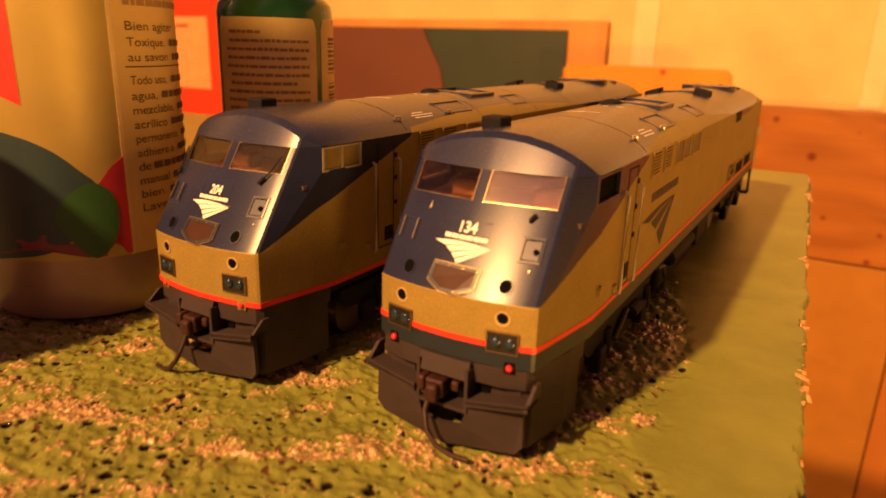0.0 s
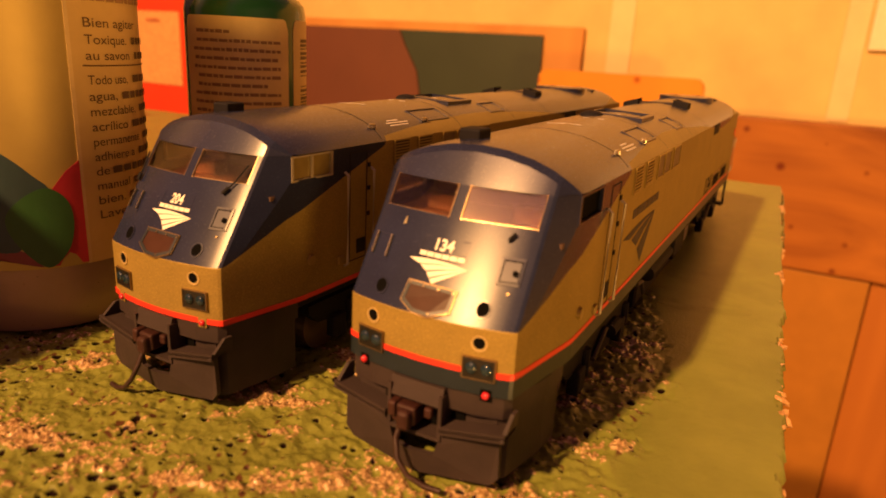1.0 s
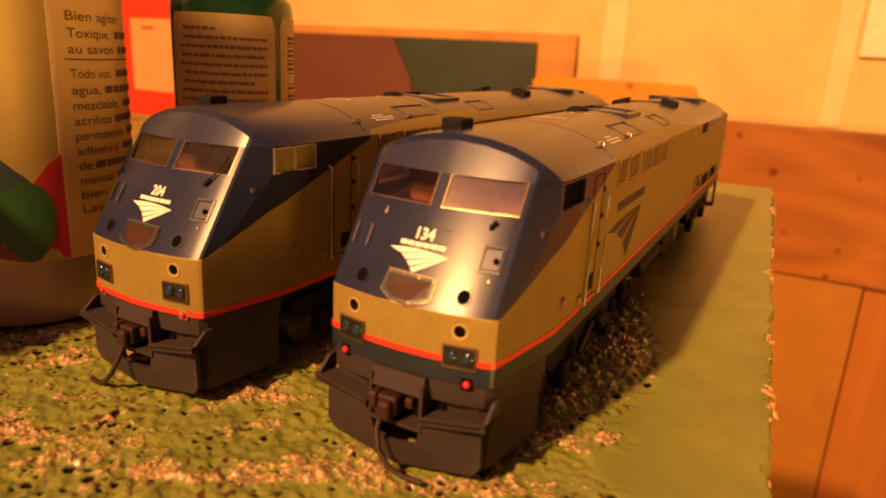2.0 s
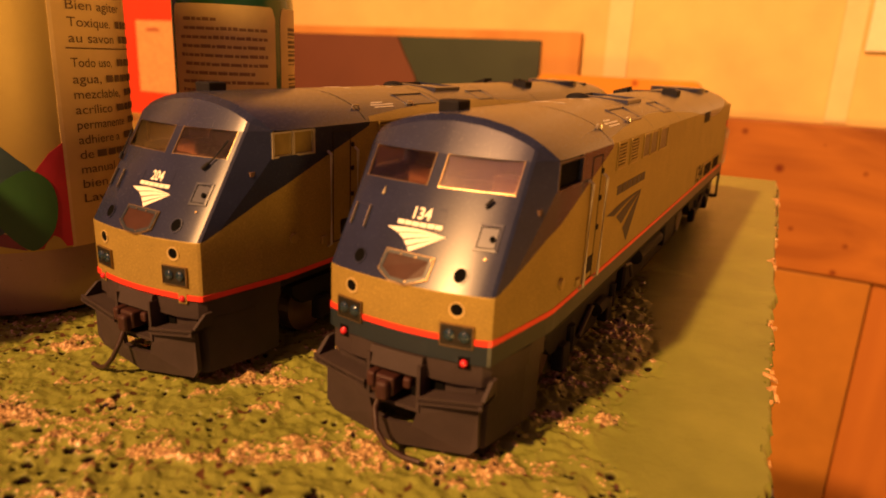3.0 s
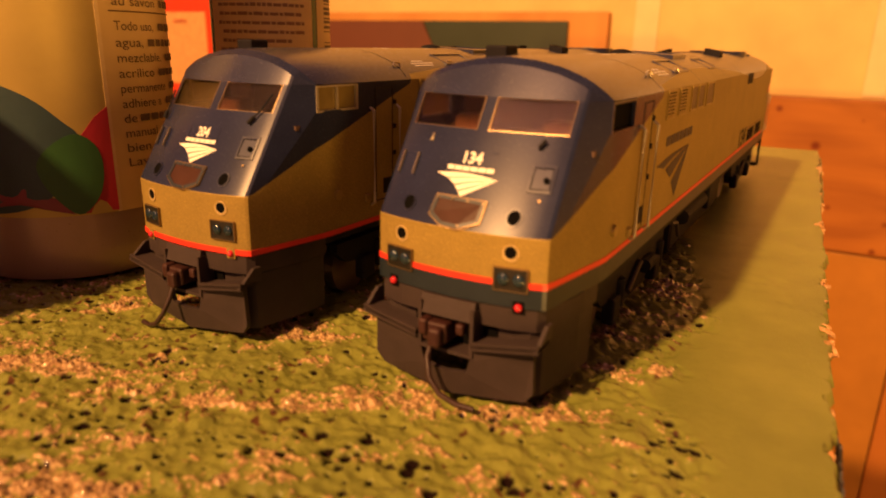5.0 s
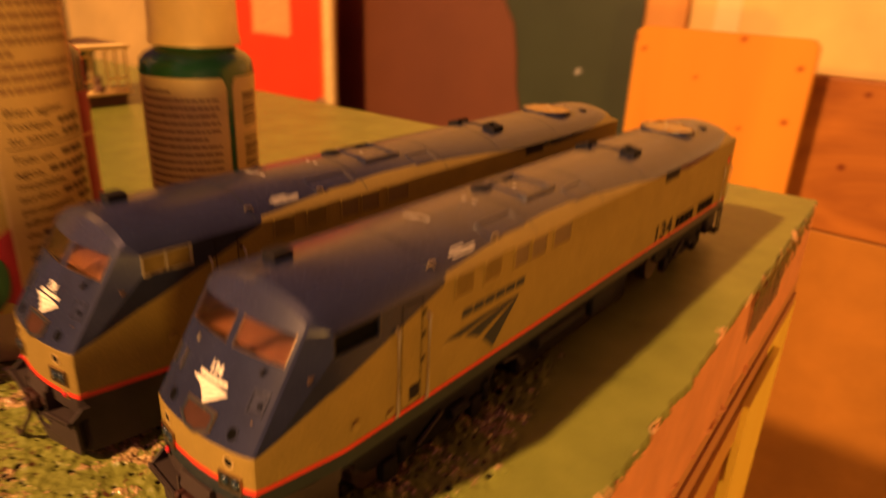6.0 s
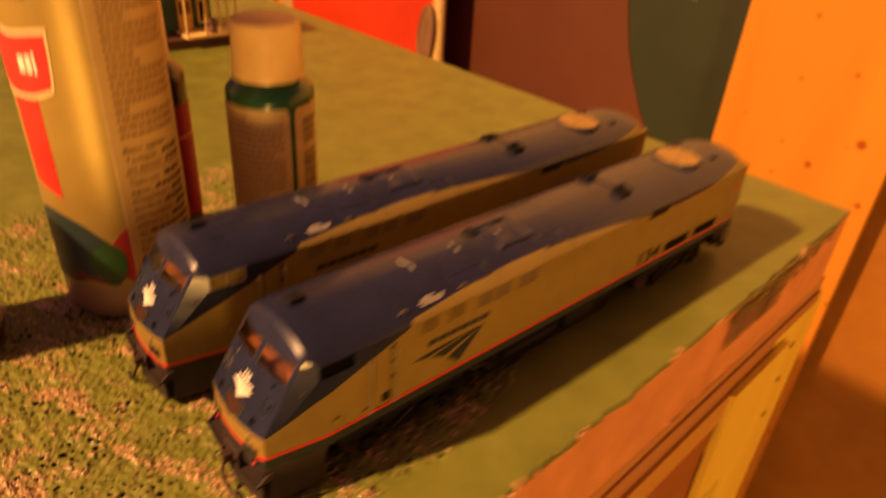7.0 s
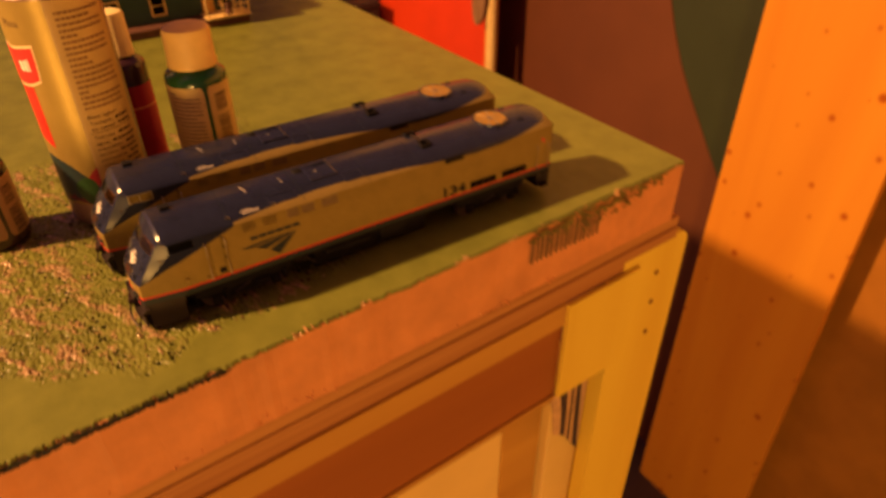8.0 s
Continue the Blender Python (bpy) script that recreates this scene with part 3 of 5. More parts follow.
def work_table():
    t = thing("work_table", 0, 0, FLOOR, "rough pine work table with plywood top", "table")
    H = -FOAM - FLOOR
    for k, (z1, z0, inset) in enumerate(((0, -9, 1.0), (-9.3, -18, 0.0), (-18.3, -27, 1.2))):
        out = [(edge_x(-420) - inset, -420), (edge_x(340) - inset, 352), (-715, 312), (-715, -420)]
        part("plywood_sheet", slab(B(), out, lambda u, v, d: (u, v, d), H + z0 + 0.2, H + z1 - 0.1), ply, t, "brown plywood sheet with dark glue lines")
    part("edge_rail", slab(B(), [(edge_x(-420) + 1, -420), (edge_x(242.9) + 1, 242.9), (edge_x(242.9) - 18, 242.9), (edge_x(-420) - 18, -420)], lambda u, v, d: (u, v, d), H - 46, H - 27.3), rail_wood, t, "pale pine rail under the plywood")
    part("apron", slab(B(), [(edge_x(-420) - 1.5, -420), (edge_x(242.9) - 1.5, 242.9), (edge_x(242.9) - 30, 242.9), (edge_x(-420) - 30, -420)], lambda u, v, d: (u, v, d), H - 116, H - 46.3), wood("apron_board", (0.36, 0.125, 0.030), (0.29, 0.095, 0.024), 20, (1, 0.06, 1)), t, "dark brown apron board")
    part("apron_strip", slab(B(), [(edge_x(-420) + 0.4, -420), (edge_x(242.9) + 0.4, 242.9), (edge_x(242.9) - 30, 242.9), (edge_x(-420) - 30, -420)], lambda u, v, d: (u, v, d), H - 121, H - 116.2), rail_wood, t, "pale strip along the foot of the apron")
    plate = [(243, H - 27.4), (313, H - 27.4), (315, H - 100), (309, H - 116), (243, H - 116)]
    part("gusset", slab(B(), plate, lambda u, v, d: (edge_x(u) + d, u, v), 0.3, 3.6), pine, t, "bright yellow plywood gusset plate")
    leg = B()
    r = 12
    prof = [(299, 0), (369, 0), (369, H - 16 - r)] + [(369 - r + r * math.cos(a), H - 16 - r + r * math.sin(a)) for a in [k * math.pi / 12 for k in range(1, 7)]] + [(299, H - 16)]
    slab(leg, [(u, v) for u, v in prof], lambda u, v, d: (36.2 - 0.05 * (u - 340) + d, u, v), -14, 0.6)
    part("leg", leg, pine, t, "flat pine board leg with a rounded top")
    part("leg", box(B(), -8, 36, -380, -318, 0, H - 28, 2), pine, t)
    part("leg", box(B(), -700, -656, 250, 300, 0, H - 28, 2), pine, t)
    part("leg", box(B(), -700, -656, -380, -318, 0, H - 28, 2), pine, t)
    for z in (-93, -122, -154):
        part("screw", rod(B(), (36.0, 340 - 0.05 * (z + 122), z - FLOOR), (37.4, 340 - 0.05 * (z + 122), z - FLOOR), 2.2, 14), plain("dark_screw", (0.22, 0.08, 0.03), 0.5, 0.4), t, "countersunk dark screw head")
    return t


work_table()


def under_table():
    cream = plain("cream_cardboard", (0.80, 0.56, 0.18), 0.6, 0, 0.05, 300, 0.05, wear=12)
    for x0, x1, y0, y1, z1, lab in ((-40, 12, 122, 222, -203, "narrow cream carton under the table"), (-36, 18, 268, 326, -212, "tall cream carton under the table")):
        t = thing("carton", (x0 + x1) / 2, (y0 + y1) / 2, FLOOR, lab, "box", "cartons under the table")
        hx, hy, h = (x1 - x0) / 2, (y1 - y0) / 2, z1 - FLOOR
        part("body", box(B(), -hx, hx, -hy, hy, 0, h, 2.0), cream, t)
        part("flap", box(B(), -hx + 1, hx - 1, -0.8, hy - 1, h + 0.2, h + 1.4, 0.3), cream, t)
    t = thing("board_offcut", 0, 245, FLOOR, "orange brown board offcut standing between cartons", "board")
    part("plank", box(B(), -30, 10, -21, 21, 0, -206 - FLOOR, 2), rail_wood, t)
    t = thing("striped_cloth", 15, 298, -210, "dark and pale striped cloth draped over a carton", "cloth")
    dark, pale = plain("grey_brown_cloth", (0.05, 0.030, 0.035), 0.9, 0, 0.3, 700, 0.4, wear=160), plain("pale_cloth", (0.58, 0.36, 0.18), 0.9, 0, 0.25)

    def fold(f, s):
        """A point of the cloth: f across its stripes, s down its fall."""
        y = -42 + 72 * f + 9 * s * (1 - 0.4 * f) + 3 * math.sin(9 * f)
        return Vector((9.5 + 2.4 * math.sin(7 * f + 2 * s), y, 12 * math.sin(1.2 * f + 0.5) + 14 - (50 + 90 * f) * s ** 1.5))

    bands = 11
    for k in range(bands):
        bm = B()
        rows = [[bm.verts.new(fold((k + q / 3) / bands, s / 10) + Vector((d, 0, 0))) for q in range(4) for d in (0.0, -2.0)] for s in range(11)]
        for a, b in zip(rows, rows[1:]):
            for q in range(3):
                bm.faces.new((a[2 * q], a[2 * q + 2], b[2 * q + 2], b[2 * q]))
                bm.faces.new((a[2 * q + 1], b[2 * q + 1], b[2 * q + 3], a[2 * q + 3]))
            for q in (0, 6):
                bm.faces.new((a[q], b[q], b[q + 1], a[q + 1]))
        part("stripe", bm, dark if k % 2 == 1 else pale, t, "dark stripe" if k % 2 == 1 else "", smooth=True)


under_table()

# ---- paint bottles ----
def on_cyl(r, az0=0.0, z0=0.0):
    """Lays u (millimetres round) and v (up) on an upright cylinder, from azimuth az0 in degrees."""
    def put(u, v, d):
        a = radians(az0) + u / r
        return ((r + d) * math.cos(a), (r + d) * math.sin(a), z0 + v)
    return put


def wrap(bm, r, az0, az1, z0, z1, d, steps=24, cut=None):
    """A curved label patch between two azimuths."""
    rows = []
    for k in range(steps + 1):
        a = radians(az0 + (az1 - az0) * k / steps)
        lo, hi = (z0, z1) if cut is None else cut(k / steps)
        rows.append([bm.verts.new(((r + e) * math.cos(a), (r + e) * math.sin(a), z)) for e, z in ((d, lo), (d, hi), (0, hi), (0, lo))])
    for a, b in zip(rows, rows[1:]):
        for i in range(4):
            j = (i + 1) % 4
            bm.faces.new((a[i], b[i], b[j], a[j]))
    bm.faces.new(rows[0])
    bm.faces.new(rows[-1])
    return bm


def leaf(bm, r, points, d0, d1, fine=6):
    """A curved flat shape on the bottle, from (azimuth, height) corners, filled with small faces that follow the curve."""
    put = on_cyl(r)
    cx = sum(p[0] for p in points) / len(points)
    cz = sum(p[1] for p in points) / len(points)
    rings = []
    for k in range(fine + 1):
        f = k / fine
        rings.append([bm.verts.new(put(radians(cx + (a - cx) * f) * r, cz + (z - cz) * f, d1)) for a, z in points] if k else [bm.verts.new(put(radians(cx) * r, cz, d1))])
    n = len(points)
    for i in range(n):
        j = (i + 1) % n
        bm.faces.new((rings[0][0], rings[1][i], rings[1][j]))
        for k in range(1, fine):
            bm.faces.new((rings[k][i], rings[k + 1][i], rings[k + 1][j], rings[k][j]))
    low = [bm.verts.new(put(radians(a) * r, z, d0)) for a, z in points]
    for i in range(n):
        j = (i + 1) % n
        bm.faces.new((rings[fine][i], low[i], low[j], rings[fine][j]))
    return bm


def spline(points, per=5):
    """A closed smooth line through points."""
    out, n = [], len(points)
    for i in range(n):
        p0, p1, p2, p3 = (Vector(points[(i + k - 1) % n]) for k in range(4))
        for s in range(per):
            t = s / per
            out.append(tuple(0.5 * ((2 * p1) + (p2 - p0) * t + (2 * p0 - 5 * p1 + 4 * p2 - p3) * t * t + (3 * p1 - p0 - 3 * p2 + p3) * t ** 3)))
    return out


ink = plain("label_ink", (0.10, 0.055, 0.022), 0.6, 0, 0.1)
pale_ink = plain("faint_label_ink", (0.28, 0.16, 0.066), 0.6, 0, 0.15)


def big_bottle():
    R = 24.0
    t = thing("paint_bottle", -113, 12, 0, "large silver craft paint bottle with a leaf pattern label", "bottle", "paint bottles")
    silver = plain("silver_label", (0.39, 0.285, 0.072), 0.42, 0.35, 0.12, 1500, 0.08, wear=30)
    part("body", lathe(B(), [(0.0, 0.6), (20.5, 0.5), (22.6, 1.2), (23.6, 3.0), (23.8, 8), (23.8, 127.5), (23.2, 128.2), (0, 128.2)], 72), plain("silver_paint_in_plastic", (0.30, 0.20, 0.13), 0.30, 0.25, 0.15, 900, 0.08, wear=40), t, smooth=True)
    part("lid", lathe(B(), [(0, 128.4), (23.6, 128.4), (24.2, 129.2), (24.3, 137.5), (23.5, 139.6), (21.8, 140.4), (21.0, 139.8), (0, 139.6)], 64), plain("cream_lid", (0.50, 0.36, 0.16), 0.4, 0, 0.06), t, "round cream plastic lid", smooth=True)
    part("label", wrap(B(), 23.8, -190, -12, 15.6, 126.5, 0.2, 60), silver, t, "brushed silver wrap label", smooth=True)
    text = part("text_panel", wrap(B(), 23.8, -12, 62, 15.6, 126.5, 0.24, 24), plain("cream_label", (0.56, 0.39, 0.14), 0.4, 0, 0.07, 1500, 0.05), t, "cream panel with small dark print", smooth=True)
    part("panel_border", wrap(B(), 24.04, -12.6, -10.6, 15.6, 126.5, 0.08, 4), plain("pale_border", (0.62, 0.46, 0.20), 0.45), text, "pale border line", smooth=True)
    r = 24.05
    teal = [(-112, 30), (-98, 41), (-80, 44.5), (-62, 43.5), (-46, 40.5), (-34, 36), (-27, 32), (-34, 24), (-48, 18.5), (-70, 16.3), (-100, 16.3)]
    part("leaf_teal", leaf(B(), r, spline(teal), 0, 0.06), plain("teal_ink", (0.018, 0.040, 0.046), 0.45, 0, 0.1), t, "dark teal leaf", smooth=True)
    part("leaf_magenta", leaf(B(), r, [(-92, 16.0), (-70, 20.5), (-55, 21.8), (-40, 19.5), (-33, 16.0)], 0.07, 0.12), plain("magenta_ink", (0.16, 0.02, 0.03), 0.45, 0, 0.1), t, "dark magenta leaf", smooth=True)
    part("leaf_red", leaf(B(), r, [(-27.5, 32), (-19, 36.5), (-12.2, 38.6), (-12.2, 16.0), (-29, 16.0), (-20, 22), (-19, 28)], 0.0, 0.10), plain("red_ink", (0.34, 0.010, 0.022), 0.45, 0, 0.1), t, "red leaf", smooth=True)
    part("leaf_green", leaf(B(), r, spline([(-29, 33.2), (-41, 30.6), (-47.5, 26.5), (-43, 21), (-31, 15.9), (-21, 19.5), (-17.5, 25.5), (-20, 30.5)]), 0.10, 0.18), plain("green_ink", (0.016, 0.072, 0.014), 0.45, 0, 0.1), t, "dark green leaf", smooth=True)
    badge = spline([(-92, 86), (-66, 84), (-45, 86.5), (-41, 89.5), (-38.5, 104.5), (-41, 106), (-70, 104.5), (-92, 105)], 4)
    part("badge_border", leaf(B(), r, badge, 0, 0.08), plain("cream_border", (0.78, 0.58, 0.32), 0.45), t, "cream border of a red badge", smooth=True)
    inner = [(-67 + (a + 67) * 0.93, 95 + (z - 95) * 0.86) for a, z in badge]
    part("badge", leaf(B(), r, inner, 0.08, 0.15), plain("badge_red", (0.66, 0.035, 0.03), 0.45), t, "red badge with plain pale bars", smooth=True)
    bm = B()
    for a0, z0, w, h in ((-66, 92.5, 5.5, 5), (-59, 92.5, 4.5, 5.4), (-53, 92.5, 2.2, 6.4)):
        wrap(bm, r + 0.15, a0, a0 + w, z0, z0 + h, 0.05, 4)
    part("badge_marks", bm, white_decal, t, "pale bars")
    part("red_ribbon", wrap(B(), r, -84, -57, 50, 84, 0.06, 10, lambda f: (50 + 5 * (1 - f), 84)), plain("ribbon_red", (0.60, 0.03, 0.02), 0.45), t, "red ribbon under the badge", smooth=True)
    put = on_cyl(r, -69)
    part("word", word("Plata", 3.6, lambda u, v, d: put(u, 114.5 + v, 0.03)), ink, t, "dark print")
    # the small print: words that can be read, and plain bars for the rest
    lines = [(66.8, "Bien agiter", 0.9), (63.4, "Toxique.", 0.65), (60.2, "au savon", 0.7), (55.2, "Todo uso,", 0.62), (51.8, "agua,", 0.4), (48.6, "mezclable,", 0.75), (45.4, "acr\u00edlico", 0.55), (42.2, "permanente", 0.8), (39.0, "adhiere a", 0.65), (35.8, "de", 0.18), (32.6, "manual", 0.5), (29.4, "bien.", 0.4), (26.2, "Lave", 0.4)]
    put = on_cyl(r, -4)
    rng = random.Random(4)
    for z, text_, frac in lines:
        w = 20.5 * frac
        part("printed_word", word(text_, 1.9, lambda u, v, d, z=z: put(u, z + v - 1.0, 0.2), width=w * 0.86), ink, text)
        if frac < 0.82:
            bm = B()
            u = w + 0.4
            while u < 21.5:
                k = rng.uniform(1.2, 3.2)
                wrap(bm, r + 0.19, math.degrees(u / r) - 4, math.degrees(min(23.4, u + k) / r) - 4, z - 0.9, z + 0.6, 0.04, 3)
                u += k + 0.7
            part("small_print", bm, ink, text)["kind"] = "stuff"
    part("rule", wrap(B(), r + 0.19, -6, 56, 57.9, 58.15, 0.04, 12), ink, text)
    z = 120.2
    while z > 69.0:
        bm = B()
        u = 0.0
        while u < 22:
            k = rng.uniform(0.9, 3.0)
            wrap(bm, r + 0.19, math.degrees(u / r) - 4, math.degrees(min(23, u + k) / r) - 4, z - 0.75, z + 0.65, 0.04, 3)
            u += k + 0.5
            if rng.random() < 0.04:
                break
        part("small_print", bm, pale_ink, text)["kind"] = "stuff"
        z -= 2.85


big_bottle()


def small_bottle(x, y, R, h, neck, cap_r, cap_h, turn, colour, band_colour, label, seam=True, print_=True, cap_colour=(0.74, 0.56, 0.30)):
    """A small round paint bottle: h up to the shoulder, a cap above it."""
    t = thing("paint_bottle", x, y, 0, label, "bottle", "paint bottles", turn)
    wall = plain("bottle_paint", colour, 0.22, 0, 0.15, 900, 0.05, coat=0.3)
    part("body", lathe(B(), [(0, 0.5), (R - 2.2, 0.4), (R - 0.5, 1.4), (R, 3.4), (R, h - 4), (R - 0.4, h - 1.6), (R - 1.8, h), (neck, h + 2.2), (neck, h + 4), (0, h + 4)], 56), wall, t, "coloured paint showing through clear plastic", smooth=True)
    cap = lathe(B(), [(0, h + 3.0), (cap_r + 0.4, h + 3.0), (cap_r + 0.4, h + 5), (cap_r, h + 6), (cap_r - 0.3, h + cap_h - 2.5), (cap_r - 1.0, h + cap_h - 0.8), (cap_r - 2.6, h + cap_h), (0, h + cap_h - 0.2)], 48)
    part("cap", cap, plain("cream_cap", cap_colour, 0.42, 0, 0.07, 900, 0.05), t, "cream plastic screw cap", smooth=True)
    paper = plain("bottle_label", band_colour, 0.5, 0, 0.08, 1500, 0.05)
    z0, z1 = 7.0, h - 5.5
    if seam:
        cut = lambda f: (z0 + 3 * max(0, abs(f - 0.5) * 2 - 0.94) / 0.06, z1 - 3 * max(0, abs(f - 0.5) * 2 - 0.94) / 0.06)
        a = part("front_label", wrap(B(), R, -112, -5, z0, z1, 0.15, 40, cut), paper, t, "cream label with small dark print", smooth=True)
        b = part("back_label", wrap(B(), R, 2, 96, z0, z1, 0.15, 40, cut), paper, t, "cream label with a bar code", smooth=True)
        rng = random.Random(int(R * 10))
        z = z1 - 4
        while print_ and z > z0 + 4:
            bm = B()
            u = -100 + rng.uniform(0, 6)
            while u < -16:
                k = rng.uniform(3.0, 10)
                wrap(bm, R + 0.15, u, min(-14, u + k), z - 0.4, z + 0.4 + rng.choice((0, 0.12)), 0.03, 3)
                u += k + 1.0
                if rng.random() < 0.05:
                    break
            part("small_print", bm, pale_ink, a)["kind"] = "stuff"
            z -= 2.35
        bm = B()
        z = z1 - 5.0
        while z > z1 - 42:
            k = rng.uniform(0.25, 0.95)
            wrap(bm, R + 0.15, 14, 40 + rng.choice((0, 0, 3)), z - k, z, 0.03, 5)
            z -= k + rng.uniform(0.22, 0.7) + (2.2 if z1 - 15.2 < z < z1 - 14.2 else 0)
        part("bar_code", bm, ink, b)["kind"] = "stuff"
    else:
        part("front_label", wrap(B(), R, -140, 140, z0 + 6, z1 - 8, 0.15, 60), paper, t, "bright red wrap label", smooth=True)
        part("label_line", wrap(B(), R + 0.15, -140, 140, z1 - 22, z1 - 21, 0.04, 40), plain("label_line", (0.75, 0.25, 0.15), 0.5), t, "thin pale line")
    return t


small_bottle(-104, 72, 17.0, 76.0, 11.5, 13.2, 24.5, 0, (0.015, 0.10, 0.03), (0.72, 0.55, 0.20), "small dark green paint bottle with a cream cap", cap_colour=(0.88, 0.62, 0.20))
small_bottle(-143, 41, 12.4, 76.0, 7.5, 7.8, 28.0, 20, (0.045, 0.018, 0.03), (0.46, 0.012, 0.050), "slim dark purple paint bottle with a red label", seam=False, cap_colour=(0.90, 0.76, 0.36))
small_bottle(-113.5, -51, 17.0, 46.0, 11.5, 13.2, 18.0, 25, (0.05, 0.028, 0.02), (0.50, 0.30, 0.14), "small brown paint bottle with a cream cap")

# ---- model house at the far side of the board ----
def model_house():
    t = thing("model_house", -415, 165, 0, "small dark green model house with cream trim and a porch", "model house")
    siding = plain("green_siding", (0.030, 0.085, 0.078), 0.6, 0, 0.12)
    trim = plain("cream_trim", (0.80, 0.60, 0.24), 0.55)
    brown = plain("brown_foundation", (0.10, 0.04, 0.025), 0.7, 0, 0.3, 500, 0.5)
    part("foundation", box(B(), -90, -2, -110, 42, -0.2, 8, 0.6), brown, t, "dark brown stone foundation")
    wall = part("wall", box(B(), -88, -22, -108, 14, 8, 84, 0.4), siding, t, "dark green clapboard wall")
    for k in range(22):
        part("clapboard", box(B(), -21.98, -21.4, -108, 14, 9 + 3.4 * k, 11.6 + 3.4 * k), siding, wall)
    part("side_wall", box(B(), -70, -22, 14.2, 30, 8, 40, 0.4), siding, t, "low green wall behind the porch")
    bm = B()
    slab(bm, [(-112, 84), (18, 84), (18, 86), (-47, 114), (-112, 86)], lambda u, v, d: (d, u, v), -94, -16)
    part("roof", bm, plain("dark_shingles", (0.06, 0.04, 0.03), 0.8, 0, 0.3, 400, 0.6), t, "dark shingled roof")
    part("porch_floor", box(B(), -21.8, 3, -2, 43, 8.2, 10, 0.3), trim, t, "cream porch floor")
    part("porch_roof", box(B(), -60, 4, -4, 44, 40.4, 43.5, 0.5), trim, t, "cream porch roof edge")
    for y in (-1, 15, 27, 34, 41.5):
        part("porch_post", box(B(), 0.2, 1.8, y - 0.8, y + 0.8, 10, 40.2, 0.2), trim, t)
    for y0, y1 in ((27.9, 33.1), (34.9, 40.6)):
        part("porch_rail", box(B(), 0.5, 1.5, y0, y1, 19, 20.4, 0.2), trim, t)
        part("porch_rail", box(B(), 0.5, 1.5, y0, y1, 12, 13.2, 0.2), trim, t)
    d = part("door", box(B(), -21.3, -20.4, 1, 13, 10, 35, 0.3), plain("yellow_door", (0.70, 0.45, 0.12), 0.5), t, "yellow panelled front door")
    for y in (4.2, 9.6):
        part("door_panel", box(B(), -20.4, -20.1, y - 1.8, y + 1.8, 23, 33, 0.1), brown, d, "dark door pane")
    for y0, y1, z0 in ((-49, -34, 14), (-49, -34, 46), (-92, -76, 14), (-92, -76, 46), (-8, 6, 50)):
        w = part("window", box(B(), -21.3, -20.5, y0, y1, z0, z0 + 20, 0.3), trim, t, "cream framed window")
        part("pane", box(B(), -20.5, -20.3, y0 + 2, y1 - 2, z0 + 2, z0 + 9.6), hole_black, w, "dark pane")
        part("pane", box(B(), -20.5, -20.3, y0 + 2, y1 - 2, z0 + 10.6, z0 + 18), hole_black, w, "dark pane")
    w = part("window", box(B(), -21.9, -20.9, 18, 27, 14, 34, 0.3), trim, t, "cream framed window")
    part("pane", box(B(), -20.9, -20.7, 19.6, 25.4, 16, 32), hole_black, w, "dark pane")
    bm = B()
    lathe(bm, [(0, 10), (3.4, 10), (3.8, 12), (2.2, 16), (3.0, 19), (1.5, 22), (0, 22.5)], 10, -4, 22)
    part("porch_barrel", bm, brown, t, "dark lumpy planter")


model_house()

# ---- the two model locomotives ----
frame_metal = plain("gilt_frame", (0.26, 0.18, 0.09), 0.3, 0.8, 0.2, 2500, 0.05)

roof_white = plain("worn_white_print", (0.58, 0.53, 0.45), 0.5, 0, 0.25, 3000, 0.05, wear=500)

PROFILE = [(0.0, 51.5), (3.5, 51.35), (7.0, 50.85), (10.5, 49.9), (13.0, 48.85), (14.5, 48.0), (16.2, 46.7), (17.3, 45.5)]


def arch(x):
    """Height of the roof over half-width x."""
    return float(np.interp(abs(x), [p[0] for p in PROFILE], [p[1] for p in PROFILE]))


def front_y(z):
    """How far back the nose lies at its centre line."""
    return -0.35 if z <= 27.2 else -0.35 + 0.645 * (z - 27.2)


BOW = ([0, 0.9, 5.0, 9.2, 12.0, 13.1, 13.9, 14.4], [0, 0.01, 0.24, 0.80, 1.36, 1.68, 1.95, 2.3])


def face_y(x, z):
    return front_y(z) + float(np.interp(abs(x), *BOW))


def side_x(y):
    """Half-width of the body: the cab tapers to the nose."""
    return float(np.interp(y, [2.5, 8, 14, 20, 30], [14.5, 15.6, 16.6, 17.25, 17.3]))


NS = Vector((0, -math.cos(math.atan(0.645)), math.sin(math.atan(0.645))))


def on_face(x, z, d):
    n = NS if z > 27.2 else Vector((0, -1, 0))
    return Vector((x, face_y(x, z), z)) + n * d


def on_side(sign):
    return lambda y, z, d: (sign * (side_x(y) + d), y, z)


def on_roof(x, y, d):
    return (x, y, arch(x) + d)


LEVELS = [17.0, 20.2, 21.0, 24.0, 27.2, 31.0, 34.5, 38.0, 40.7, 45.4]
SIDE_Y = [17.6, 20, 28.4, 40, 60, 100, 140, 180, 215, 236]


def crease(z):
    y = min(17.2, max(3.6, 4.0 + (z - 27.2) * 0.98))
    return (side_x(y), y)


